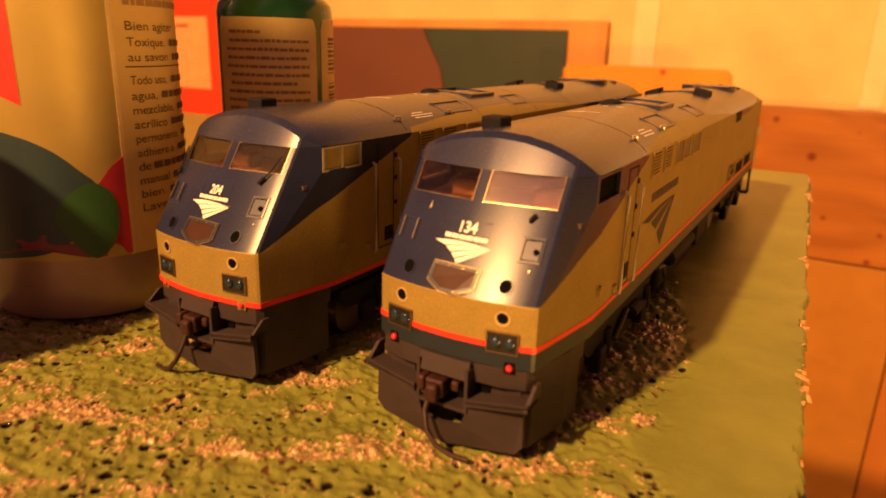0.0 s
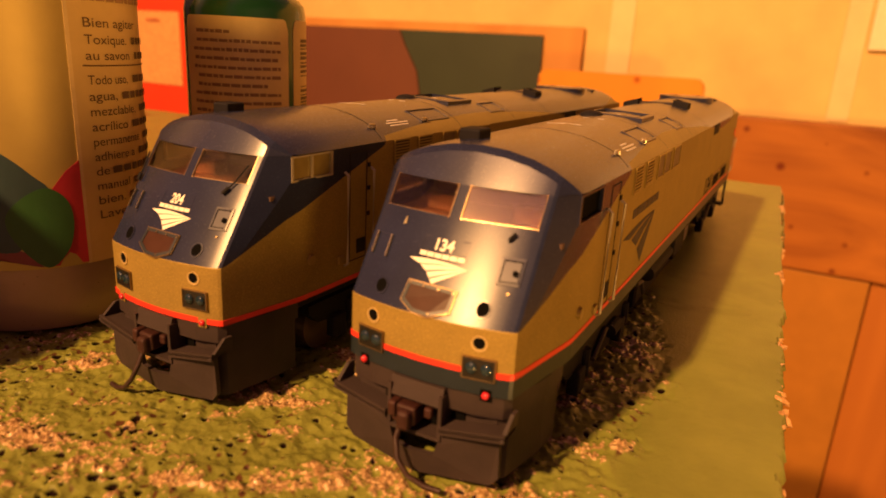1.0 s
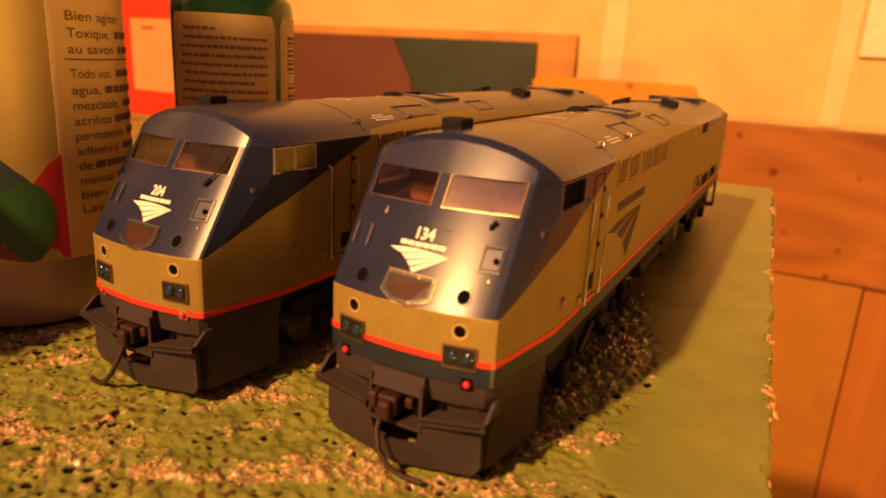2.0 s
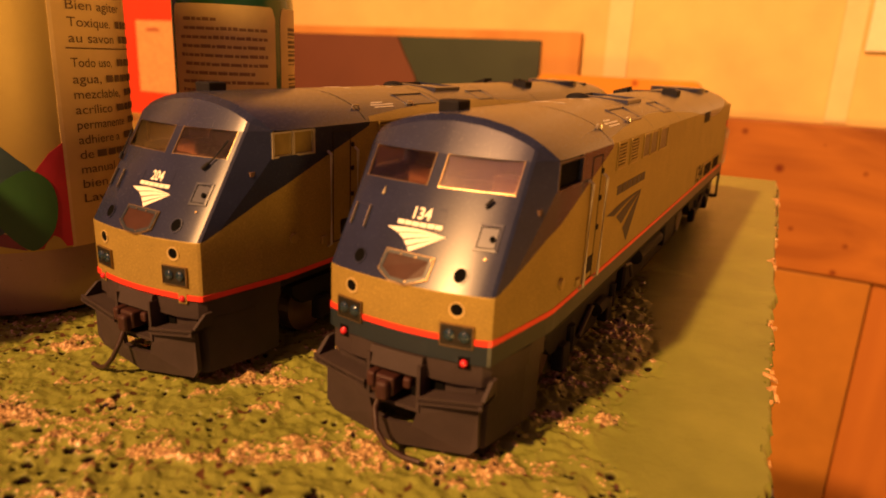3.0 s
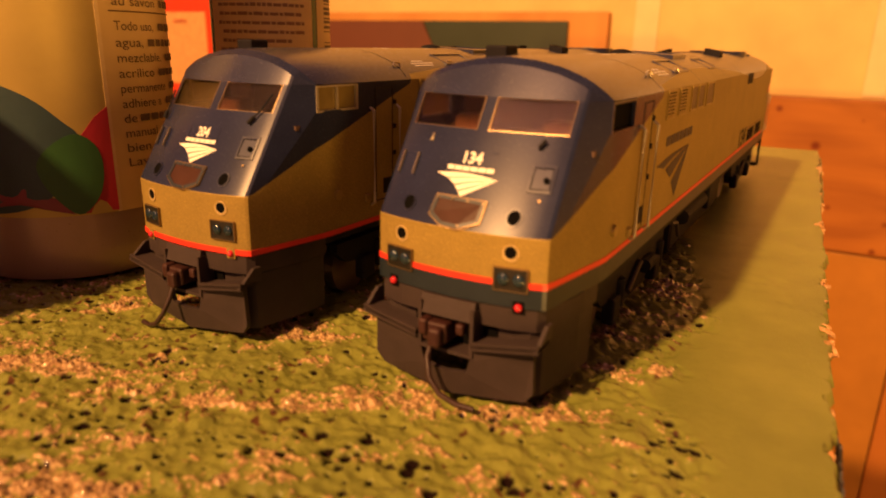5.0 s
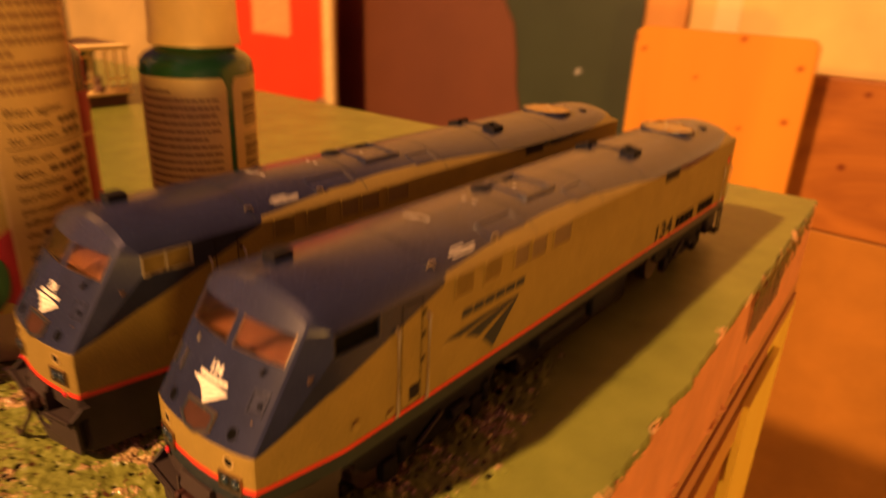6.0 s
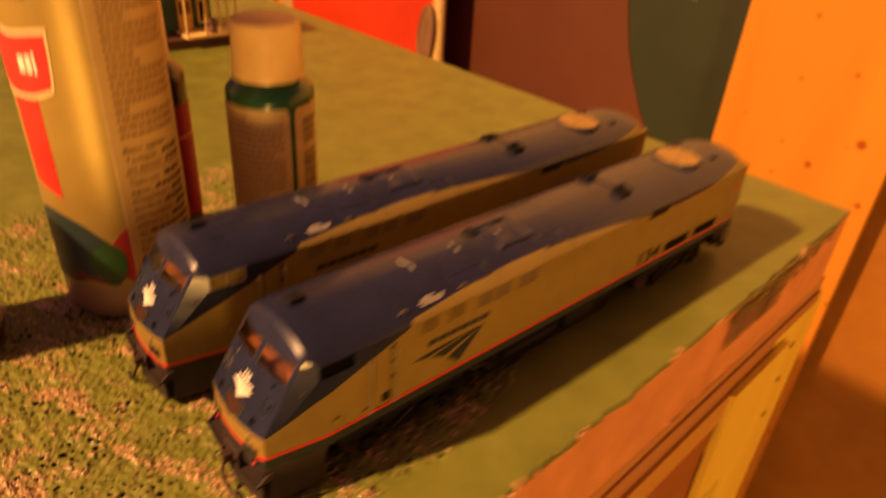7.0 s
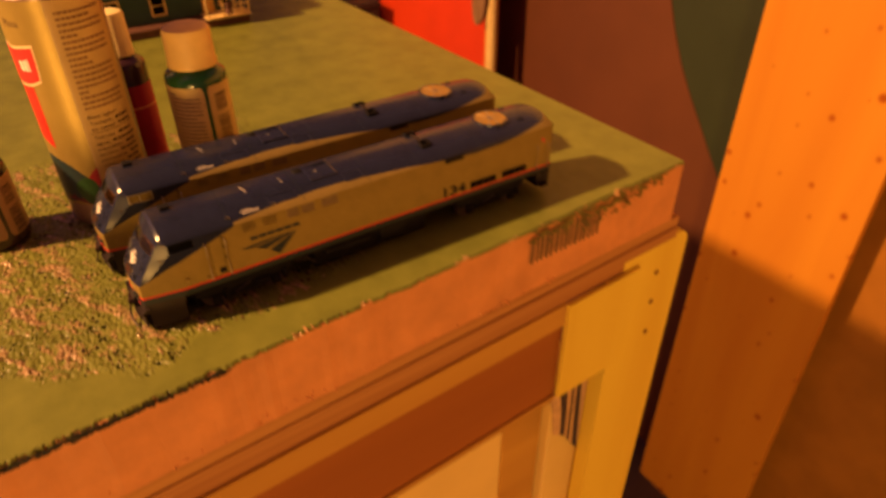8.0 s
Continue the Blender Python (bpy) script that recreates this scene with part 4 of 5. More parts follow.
def shell_columns(z):
    cols = [(x, face_y(x, z)) for x in (0.0, 0.9, 5.0, 9.2, 12.0, 13.1, 13.9, 14.4)]
    cx, cy = crease(z)
    cols.append((cx, max(cy, cols[-1][1] + 0.4)))
    if z <= 27.2:
        cols[-1] = (side_x(4.2), 4.2)
    cols += [(side_x(y), y) for y in SIDE_Y]
    cols += [(16.7, 238.6), (14.8, 240.2), (0.0, 240.8)]
    return cols


def shell(skip):
    bm = B()
    for sign in (1, -1):
        rows = [[bm.verts.new((sign * x, y, z)) for x, y in shell_columns(z)] for z in LEVELS]
        for j in range(len(LEVELS) - 1):
            for i in range(len(rows[0]) - 1):
                if not skip(i, j):
                    bm.faces.new((rows[j][i], rows[j][i + 1], rows[j + 1][i + 1], rows[j + 1][i]))
    bmesh.ops.remove_doubles(bm, verts=bm.verts, dist=0.001)
    return bm


def roof_shell():
    """From the brow over the windshield to the rounded tail."""
    bm = B()
    xs = [0.0, 0.9, 5.0, 9.2, 12.0, 13.1, 13.9, 14.4, 16.0, 17.0, 17.3]
    for sign in (1, -1):
        stations = []
        low, brow, mid = [], [], []
        for x in xs:
            if x <= 14.4:
                z = 45.4
                low.append((x, face_y(x, z), z))
                zb = arch(x) - 1.25
                brow.append((x, face_y(x, zb) - 0.1, zb))
                mid.append((x, face_y(x, zb) + 1.3, arch(x) - 0.25))
            else:
                k = (x - 14.4) / 2.9
                cy = 14.7 + (17.2 - 14.7) * k
                low.append((14.4 + (side_x(17.2) - 14.4) * k, cy, 45.4))
                zb = 46.8 + (45.4 - 46.8) * k + 0.05 * (1 - k)
                brow.append((14.4 + (side_x(17.2) - 14.4) * k, cy + 0.1, max(45.4, zb)))
                mid.append((14.4 + (side_x(17.2) - 14.4) * k, cy + 0.9 * (1 - k) + 0.2, max(45.42, arch(min(17.3, x)) - 0.45 * (1 - k))))
        stations += [low, brow, mid]
        for y in (19.5, 30, 45, 80, 120, 160, 200, 225):
            stations.append([(x if x < 17 else side_x(y) - (17.3 - x), y, arch(x) if x < 17.29 else 45.4) for x in xs])
        for y, drop, pull in ((230.0, 0.12, 1.0), (234.5, 0.55, 0.99), (237.6, 1.4, 0.97), (239.6, 2.8, 0.93), (240.4, 4.2, 0.88)):
            stations.append([(x * pull, y - (x / 17.3) ** 4 * 1.6, max(45.4, arch(x) - drop)) for x in xs])
        stations.append([(x * 0.88, 240.6 - (x / 17.3) ** 4 * 1.6, 45.4) for x in xs])
        rows = [[bm.verts.new((sign * x, y, z)) for x, y, z in st] for st in stations]
        for j in range(len(rows) - 1):
            for i in range(len(xs) - 1):
                q = (rows[j][i], rows[j][i + 1], rows[j + 1][i + 1], rows[j + 1][i])
                if len({tuple(round(c, 4) for c in v.co) for v in q}) == 4:
                    bm.faces.new(q)
                else:
                    u = []
                    for v in q:
                        if all((v.co - w.co).length > 1e-4 for w in u):
                            u.append(v)
                    if len(u) == 3:
                        bm.faces.new(u)
    bmesh.ops.remove_doubles(bm, verts=bm.verts, dist=0.001)
    return bm


def belt(z0, z1, d, last=None):
    """A stripe round the body at one height."""
    bm = B()
    for sign in (1, -1):
        lo, hi = shell_columns(z0), shell_columns(z1)
        rows = []
        for (xa, ya), (xb, yb) in zip(lo, hi):
            k = d if ya < 3 else d * 0.8
            out = Vector((xa / 15.0 if ya < 3 else 1.0, -1.0 if ya < 3 else 0.0, 0)) * k
            if ya > 238:
                out = Vector((0, d, 0))
            rows.append([bm.verts.new((sign * (x + out.x * o), y + out.y * o, z)) for x, y, z, o in ((xa, ya, z0, 1), (xb, yb, z1, 1), (xb, yb, z1, -1), (xa, ya, z0, -1))])
        for a, b in zip(rows, rows[1:]):
            for i in range(4):
                j = (i + 1) % 4
                bm.faces.new((a[i], b[i], b[j], a[j]))
    bmesh.ops.remove_doubles(bm, verts=bm.verts, dist=0.001)
    return bm


def arrow_mark(put, left, right, tip, d, cuts, bulge):
    """A plain three-bladed travel mark: blades sweep from the edge between left and tip to one point at the right."""
    bm = B()
    left, right, tip = Vector(left), Vector(right), Vector(tip)
    edge = lambda f: left.lerp(tip, f) + (tip - left).orthogonal() * 0.10 * math.sin(f * math.pi)
    n = len(cuts) // 2
    for f0, f1 in zip(cuts[::2], cuts[1::2]):
        a, b = edge(f0), edge(f1)
        rows = []
        for k in range(13):
            t = k / 12
            up = Vector((0, 1)) * abs(tip.y - left.y) * bulge * math.sin(t * math.pi)
            ends = [right.lerp(tip, 0.10 * f / n) for f in (f0, f1)]
            p, q = a.lerp(ends[0], t) + up * (1.0 - f0), b.lerp(ends[1], t) + up * (1.0 - f1)
            rows.append((bm.verts.new(put(p.x, p.y, d)), bm.verts.new(put(q.x, q.y, d))))
        for u, v in zip(rows, rows[1:]):
            bm.faces.new((u[0], v[0], v[1], u[1]))
    return bm


def name_bars(material, parent, put, u0, v0, w, h, d, count=6):
    """A name past lettering: plain bars of its size."""
    k = w / count
    for i in range(count):
        u = u0 + k * i
        part("name_bar", slab(B(), rect(u, u + k * 0.88, v0, v0 + h), put, d * 0.3, d), material, parent)


def truck(parent, y0, y1):
    """A two-axle truck: frames, axle boxes, springs, wheels, brake rigging."""
    t = part("truck", box(B(), -8, 8, y0 + 6, y1 - 6, 6, 13.5, 0.6), black, parent, "black truck with two axles")
    for s in (1, -1):
        bm = B()
        put = lambda u, v, d: (s * (13.2 + d), u, v)
        slab(bm, [(y0, 11.6), (y0 + 3, 9), (y0 + 10, 8.4), (y0 + 15, 5.2), (y1 - 15, 5.2), (y1 - 10, 8.4), (y1 - 3, 9), (y1, 11.6), (y1, 13.4), (y0, 13.4)], put, 0, 1.9)
        part("side_frame", bm, black, t)
        for ya in (y0 + 9, y1 - 9):
            part("axle_box", box(B(), s * 15.3 - 1.2, s * 15.3 + 1.2, ya - 2.2, ya + 2.2, 4.2, 9.2, 0.5), black, t)
            w = rod(B(), (s * 8.2, ya, 5.9), (s * 11.0, ya, 5.9), 5.9, 28)
            rod(w, (s * 7.4, ya, 5.9), (s * 8.2, ya, 5.9), 6.5, 28)
            part("wheel", w, plain("wheel_steel", (0.16, 0.12, 0.10), 0.4, 0.7), t, "dark metal wheel")
            part("spring", rod(B(), (s * 15.0, ya + 4.6, 6.0), (s * 15.0, ya + 4.6, 11.5), 1.3, 10), black, t)
        part("damper", rod(B(), (s * 15.7, (y0 + y1) / 2 - 6, 7.5), (s * 15.7, (y0 + y1) / 2 + 2, 11.5), 0.6, 8), pilot_grey, t)
        part("brake_cylinder", rod(B(), (s * 15.8, (y0 + y1) / 2 + 5, 9.6), (s * 15.8, (y0 + y1) / 2 + 11, 9.6), 1.5, 12), black, t)
    return t


def pilot(parent, low):
    """The plow, steps, coupler pocket, coupler and hose under the nose."""
    body = B()
    # side skirts and the upper beam follow the nose in plan
    for sign in (1, -1):
        outer = [(0, -0.1), (9.2, 0.45), (13.4, 1.6), (14.3, 2.9), (15.4, 8), (16.3, 13), (16.6, 19)]
        inner = [(0, 3.0), (9.0, 3.2), (11.8, 4.0), (12.6, 5.0), (13.8, 9), (14.6, 13), (14.9, 19)]
        for z0, z1, dx in ((13.2, low - 0.1, 0.0),):
            vs = [[body.verts.new((sign * x, y, z)) for x, y in line] for line, z in ((outer, z0), (outer, z1), (inner, z1), (inner, z0))]
            for a, b in ((0, 1), (1, 2), (2, 3), (3, 0)):
                for i in range(len(outer) - 1):
                    body.faces.new((vs[a][i], vs[a][i + 1], vs[b][i + 1], vs[b][i]))
            body.faces.new([vs[k][-1] for k in range(4)])
        o2 = [(12.2, 1.9), (14.0, 3.0), (15.0, 8), (15.9, 13), (16.2, 18.6)]
        i2 = [(10.8, 3.6), (12.4, 4.8), (13.6, 9), (14.4, 13), (14.7, 18.6)]
        vs = [[body.verts.new((sign * x, y, z)) for x, y in line] for line, z in ((o2, 2.6), (o2, 13.0), (i2, 13.0), (i2, 2.6))]
        for a, b in ((0, 1), (1, 2), (2, 3), (3, 0)):
            for i in range(len(o2) - 1):
                body.faces.new((vs[a][i], vs[a][i + 1], vs[b][i + 1], vs[b][i]))
        body.faces.new([vs[k][0] for k in range(4)])
        body.faces.new([vs[k][-1] for k in range(4)])
    p = part("pilot", body, pilot_grey, parent, "dark grey plow and pilot")
    for sign in (1, -1):
        bm = B()
        out = [(4.9, 9.8), (13.8, 11.2), (14.0, 4.0), (12.6, 2.2), (0, 0.9), (0, 5.2), (3.6, 5.4), (4.2, 7.4)]
        bend = lambda u, v, d: (sign * u, -1.7 + 0.14 * u + 0.022 * (v - 8.0) ** 2 - d, v)
        slab(bm, out, bend, -0.5, 0.4)
        part("plow_blade", bm, pilot_grey, p)
        bm = B()
        ledge = lambda u, v, d: (sign * u, v, 10.1 + 0.165 * (u - 4.9) + d)
        slab(bm, [(4.8, -2.3), (15.2, -1.7), (15.2, 2.6), (4.8, 2.0)], ledge, 0, 0.5)
        slab(bm, [(4.8, -2.3), (15.2, -1.7), (15.2, -1.2), (4.8, -1.8)], ledge, -0.4, 0.9)
        slab(bm, [(-1.9, 11.8), (3.2, 11.8), (3.2, 14.6), (1.6, 14.6)], lambda u, v, d: (sign * d, u, v), 14.6, 15.2)
        part("footstep", bm, pilot_grey, p)
        part("back_plate", box(B(), sign * 4.9, sign * 12.5, 1.9, 2.9, 5.0, 13.4), pilot_grey, p)
        part("recess", box(B(), sign * 4.9, sign * 7.2, 1.6, 1.95, 9.8, 13.2), hole_black, p)
    hood = B()
    slab(hood, [(-4.6, 0), (4.6, 0), (4.6, 2.9), (-4.6, 2.9)], lambda u, v, d: (u, -1.6 + 0.42 * max(0, v - 1.0) - d, 13.7 + v), -0.9, 0.0)
    box(hood, -4.8, -4.2, -1.7, 3.0, 8.6, 15.6)
    box(hood, 4.2, 4.8, -1.7, 3.0, 8.6, 15.6)
    box(hood, -4.8, 4.8, -1.7, 3.0, 8.0, 8.6)
    part("coupler_pocket", hood, pilot_grey, p, "grey hood over the coupler")
    part("pocket_back", box(B(), -4.2, 4.2, 1.6, 2.2, 8.6, 15.4), hole_black, p)
    knuckle = box(B(), -3.6, 0.6, -2.4, 1.4, 9.6, 12.8, 0.4)
    box(knuckle, -2.0, 0.2, -3.8, -1.8, 9.2, 12.4, 0.6)
    box(knuckle, -4.0, -2.6, -3.0, -0.6, 10.6, 13.2, 0.4)
    box(knuckle, 1.6, 3.0, -1.6, 0.8, 11.2, 13.0, 0.4)
    part("coupler", knuckle, coupler_brown, p, "brown knuckle coupler")
    return p


def hose(parent, ends):
    part("trip_hose", tube(B(), ends, 0.48, 10), rust_hose, parent, "thin curved brown air hose", smooth=True)


def locomotive(number, x, y, turn, low_stripe, label, glazed):
    t = thing("model_locomotive", x, y, 0, label, "model train", "model locomotives", turn)
    win = lambda i, j: (j == 8 and 1 <= i <= 4) or (j == 8 and i in (9, 10))
    body = part("carbody", shell(win), paint_body, t, "silver body with a blue cab", smooth=True, sharp=10)
    part("roof", roof_shell(), paint_roof, t, "satin blue roof, silver along its edge", smooth=True, sharp=12)
    under = B()
    slab(under, [(side_x(yy) - 0.6, yy) for yy in (4, 10, 20, 120, 237)] + [(-(side_x(yy) - 0.6), yy) for yy in (237, 120, 20, 10, 4)], lambda u, v, d: (u, v, d), 15.2, 17.0)
    part("underframe", under, black, t, "black underframe")
    if low_stripe:
        part("red_stripe", belt(16.7, 17.7, 0.14), paint_red, t, "thin red stripe at the sill")
        pilot(t, 16.6)
    else:
        part("sill_band", belt(16.8, 19.9, 0.10), paint_band, t, "dark band below the stripe")
        part("red_stripe", belt(19.9, 20.8, 0.14), paint_red, t, "thin red stripe above the sill")
        pilot(t, 16.7)
    # cab inside and glazing
    inside = box(B(), -16.2, 16.2, 12.5, 31, 37.6, 38.4)
    box(inside, -15.4, 15.4, 30.4, 31.2, 30, 46.4)
    box(inside, -11, -5, 19, 23, 38.4, 41.5, 0.6)
    box(inside, -11, -5, 22.5, 23.6, 41, 46.5, 0.4)
    box(inside, 5, 11, 19, 23, 38.4, 41.5, 0.6)
    box(inside, 5, 11, 22.5, 23.6, 41, 46.5, 0.4)
    part("cab_interior", inside, cab_tan, t, "brown cab interior with two seats")
    for s in (1, -1):
        edge = lambda a, b: [(s * a, 40.75), (s * b, 40.75), (s * b, 45.35), (s * a, 45.35)]
        pane = part("windshield_pane", slab(B(), edge(1.1, 13.0), on_face, -0.35, -0.15), pane_glass, t, "clear windshield pane")
        pane.visible_shadow = False
        ring = ring_slab(B(), [(s * a, b) for a, b in ((0.95, 40.6), (13.15, 40.6), (13.15, 45.48), (0.95, 45.48))], [(s * a, b) for a, b in ((1.1, 40.74), (13.02, 40.74), (13.02, 45.34), (1.1, 45.34))], on_face, -0.2, 0.02)
        part("windshield_frame", ring, frame_metal, t, "thin bright window frame")
        # cab side windows
        ring = ring_slab(B(), rect(17.2, 28.8, 40.4, 45.2), rect(17.7, 28.2, 40.8, 44.9), on_side(s), -0.5, 0.12)
        frame_mat = rail_metal if glazed else paint_detail
        fr = part("side_window_frame", ring, frame_mat, t)
        if glazed:
            g = part("side_pane", slab(B(), rect(17.6, 28.3, 40.7, 45.0), on_side(s), -0.5, -0.3), pane_yellow, fr, "opaque side pane with its yellow reflection in the colour")
            g.visible_shadow = False
            part("window_post", slab(B(), rect(22.5, 22.95, 40.7, 45.0), on_side(s), -0.3, 0.1), rail_metal, fr)
        else:
            if s > 0:
                # black plate stands in for the shade behind the open window
                part("cab_shade_plate", slab(B(), rect(17.5, 28.4, 40.6, 45.1), on_side(s), -0.9, -0.6), hole_black, fr, "black plate painted as the shade inside the cab")
        # door and grab rails
        part("cab_door", ring_slab(B(), rect(34.4, 40.4, 20.9, 44.2), rect(34.6, 40.2, 21.1, 44.0), on_side(s), 0, 0.08), dark_decal, t, "dark cab door outline")
        for yr in (32.8, 41.8):
            part("grab_rail", tube(B(), [(s * (side_x(yr) + a), yr, z) for a, z in ((0, 20.5), (0.9, 21.0), (0.9, 39.8), (0, 40.4))], 0.33, 8), rail_metal, t, "pale wire grab rail")
        part("door_grille", slab(B(), rect(37.0, 40.0, 22.2, 25.4), on_side(s), 0.02, 0.10), dark_decal, t)
        for z in (30.0, 35.6, 40.6):
            part("hinge", slab(B(), rect(40.6, 41.4, z, z + 0.9), on_side(s), 0, 0.25), dark_decal, t)
        # louvres and grilles behind the cab
        for y0, y1, slats in ((50.6, 57.2, 7), (60.8, 67.6, 7), (72.6, 79.2, 0), (80.0, 87.2, 0), (90.4, 99.6, 0)):
            g = part("side_grille", ring_slab(B(), rect(y0, y1, 39.8, 45.3), rect(y0 + 0.4, y1 - 0.4, 40.2, 44.9), on_side(s), 0, 0.28), paint_silver, t, "raised silver side grille")
            if slats:
                part("grille_back", slab(B(), rect(y0 + 0.4, y1 - 0.4, 40.2, 44.9), on_side(s), 0.01, 0.05), dark_decal, g)
                for k in range(slats):
                    z = 40.3 + k * 4.6 / slats
                    part("slat", slab(B(), [(y0 + 0.5, z), (y1 - 0.5, z), (y1 - 0.5, z + 0.38), (y0 + 0.5, z + 0.38)], on_side(s), 0.05, 0.30), paint_silver, g)
            else:
                part("grille_mesh", slab(B(), rect(y0 + 0.4, y1 - 0.4, 40.2, 44.9), on_side(s), 0.01, 0.12), plain("dull_mesh", (0.16, 0.105, 0.045), 0.6, 0.1, 0.15, 4000, 0.7), g)
        flip = on_side(s) if s > 0 else (lambda yy, z, d: on_side(-1)(123.8 - yy, z, d))
        part("travel_mark", arrow_mark(flip, (47.4, 31.2), (76.5, 32.4), (66.4, 22.2), 0.07, (0.0, 0.28, 0.37, 0.63, 0.73, 1.0), 0.06), blue_decal, t, "dark blue three-bladed travel mark")
        name_bars(blue_decal, t, flip, 53.6, 34.4, 25.2, 1.9, 0.07)
        put_no = (lambda u, v, d: (17.37 + d, 162.0 + u, 21.4 + v)) if s > 0 else (lambda u, v, d: (-17.37 - d, 176.6 - u, 21.4 + v))
        part("side_number", word(number, 5.6, put_no, width=14.8, bold=0.035), dark_decal, t, "dark road number")
        for y0, y1 in ((179.0, 198.4), (201.2, 220.6)):
            g = part("rear_opening", ring_slab(B(), rect(y0, y1, 20.9, 26.3), rect(y0 + 0.7, y1 - 0.7, 21.3, 25.7), on_side(s), 0, 0.22), paint_silver, t, "dark rear side opening")
            part("dark_panel", slab(B(), rect(y0 + 0.6, y1 - 0.6, 21.2, 25.8), on_side(s), 0.01, 0.06), hole_black, g)
            for k in range(1, 4):
                yy = y0 + k * (y1 - y0) / 4
                part("bar", slab(B(), rect(yy - 0.15, yy + 0.15, 21.3, 25.7), on_side(s), 0.06, 0.16), coupler_brown, g)
        part("rear_vent", slab(B(), rect(163.0, 175.0, 42.0, 45.3), on_side(s), 0.02, 0.12), dark_decal, t, "small dark vent near the tail")
        part("fuel_cap", rod(B(), (s * 17.2, 22.0, 24.5), (s * 17.9, 22.0, 24.5), 1.0, 12), paint_silver, t)
        part("step_bracket", box(B(), s * 17.0, s * 17.9, 30.4, 32.2, 21.4, 23.0, 0.2), paint_silver, t)
        # rear marker and rear grab rails
        part("rear_rail", tube(B(), [(s * 13.0, 240.4, 22), (s * 13.0, 241.6, 23), (s * 13.0, 241.6, 36), (s * 13.0, 240.4, 37)], 0.33, 8), rail_metal, t)
        part("rear_marker", slab(B(), disc(231.5, 37.6, 1.1, 12, 1.4), on_side(s), 0, 0.3), lens_red, t, "dark red marker at the tail")
        for yr in (227.5, 235.4):
            part("rear_side_rail", tube(B(), [(s * (17.3 + a), yr, z) for a, z in ((0, 20.2), (0.8, 20.8), (0.8, 34.4), (0, 35))], 0.3, 8), rail_metal, t, "thin pale rail at the tail")
        # nose lamps
        part("number_lamp", ring_slab(B(), disc(s * 8.8, 29.6, 1.2, 20), disc(s * 8.8, 29.6, 0.98, 20), on_face, -0.05, 0.16), paint_detail, t)
        part("number_lamp_hole", slab(B(), disc(s * 8.8, 29.6, 1.0, 20), on_face, -0.02, 0.11), hole_black, t, "round black lamp hole")
        part("horn_ring", ring_slab(B(), disc(s * 9.25, 24.9, 1.25, 20), disc(s * 9.25, 25.0, 0.95, 20), on_face, -0.05, 0.14), gilt, t)
        part("horn_hole", slab(B(), disc(s * 9.25, 25.0, 0.98, 20), on_face, -0.02, 0.05), hole_black, t, "round black horn hole")
        plate = part("headlight", slab(B(), rect(s * 9.5 - 2.5, s * 9.5 + 2.5, 19.3, 22.7), on_face, -0.3, 0.38), plain("bronze_housing", (0.025, 0.022, 0.018), 0.3, 0.5, 0.3, 2500, 0.1), t, "twin headlight in a bright bezel")
        part("bezel", ring_slab(B(), rect(s * 9.5 - 2.55, s * 9.5 + 2.55, 19.25, 22.75), rect(s * 9.5 - 2.42, s * 9.5 + 2.42, 19.36, 22.64), on_face, -0.3, 0.5), frame_metal, plate, "bright bezel")
        for k in (-1.15, 1.15):
            bm = B()
            bmesh.ops.create_uvsphere(bm, u_segments=14, v_segments=8, radius=1.0, matrix=Matrix.Translation(on_face(s * 9.5 + k, 21.0, 0.3)) @ Matrix.Diagonal((1, 0.55, 1, 1)))
            part("lens", bm, lens_blue, plate, "dark glassy lens", smooth=True)
        zm = 16.9
        bm = B()
        bmesh.ops.create_uvsphere(bm, u_segments=12, v_segments=8, radius=0.62, matrix=Matrix.Translation(on_face(s * 10.8, zm, 0.25)))
        mk = part("marker_lamp", bm, lens_red, t, "small red marker lamp", smooth=True)
        part("marker_base", slab(B(), rect(s * 10.8 - 0.85, s * 10.8 + 0.85, zm - 0.9, zm + 0.95), on_face, 0.0, 0.22), paint_silver if low_stripe else hole_black, mk)
    # nose details
    sq = ring_slab(B(), rect(9.4, 12.9, 33.0, 36.6), rect(9.75, 12.55, 33.35, 36.25), on_face, 0, 0.22)
    h = part("nose_hatch", sq, paint_detail, t, "small square nose hatch")
    part("hatch_plate", slab(B(), rect(9.9, 12.4, 33.5, 36.1), on_face, 0.0, 0.14), paint_detail, h)
    part("hatch_gap", ring_slab(B(), rect(9.7, 12.6, 33.3, 36.3), rect(9.95, 12.35, 33.55, 36.05), on_face, 0.0, 0.06), hole_black, h, "dark gap round the hatch plate")
    part("knob", slab(B(), disc(11.9, 34.6, 0.4, 12), on_face, 0.1, 0.5), hole_black, h)
    part("knob", slab(B(), disc(11.6, 32.0, 0.17, 10), on_face, 0.0, 0.2), frame_metal, h)
    sq = ring_slab(B(), rect(-13.0, -9.6, 32.8, 36.6), rect(-12.8, -9.8, 33.0, 36.4), on_face, 0, 0.08)
    h = part("nose_hatch", sq, paint_detail, t, "small nose hatch with two bright rails")
    for u in (-12.9, -9.9):
        part("grab_iron", slab(B(), rect(u - 0.09, u + 0.09, 33.4, 36.5), on_face, 0.1, 0.5), bright_metal, h)
    part("number_board", ring_slab(B(), rect(-3.9, 3.9, 35.65, 37.75), rect(-3.75, 3.75, 35.8, 37.6), on_face, 0, 0.05), paint_detail, t)
    put_no = lambda u, v, d: on_face(-1.55 + u, 36.0 + v, 0.07)
    part("nose_number", word(number, 1.55, put_no, width=3.1, bold=0.03), white_decal, t, "white road number")
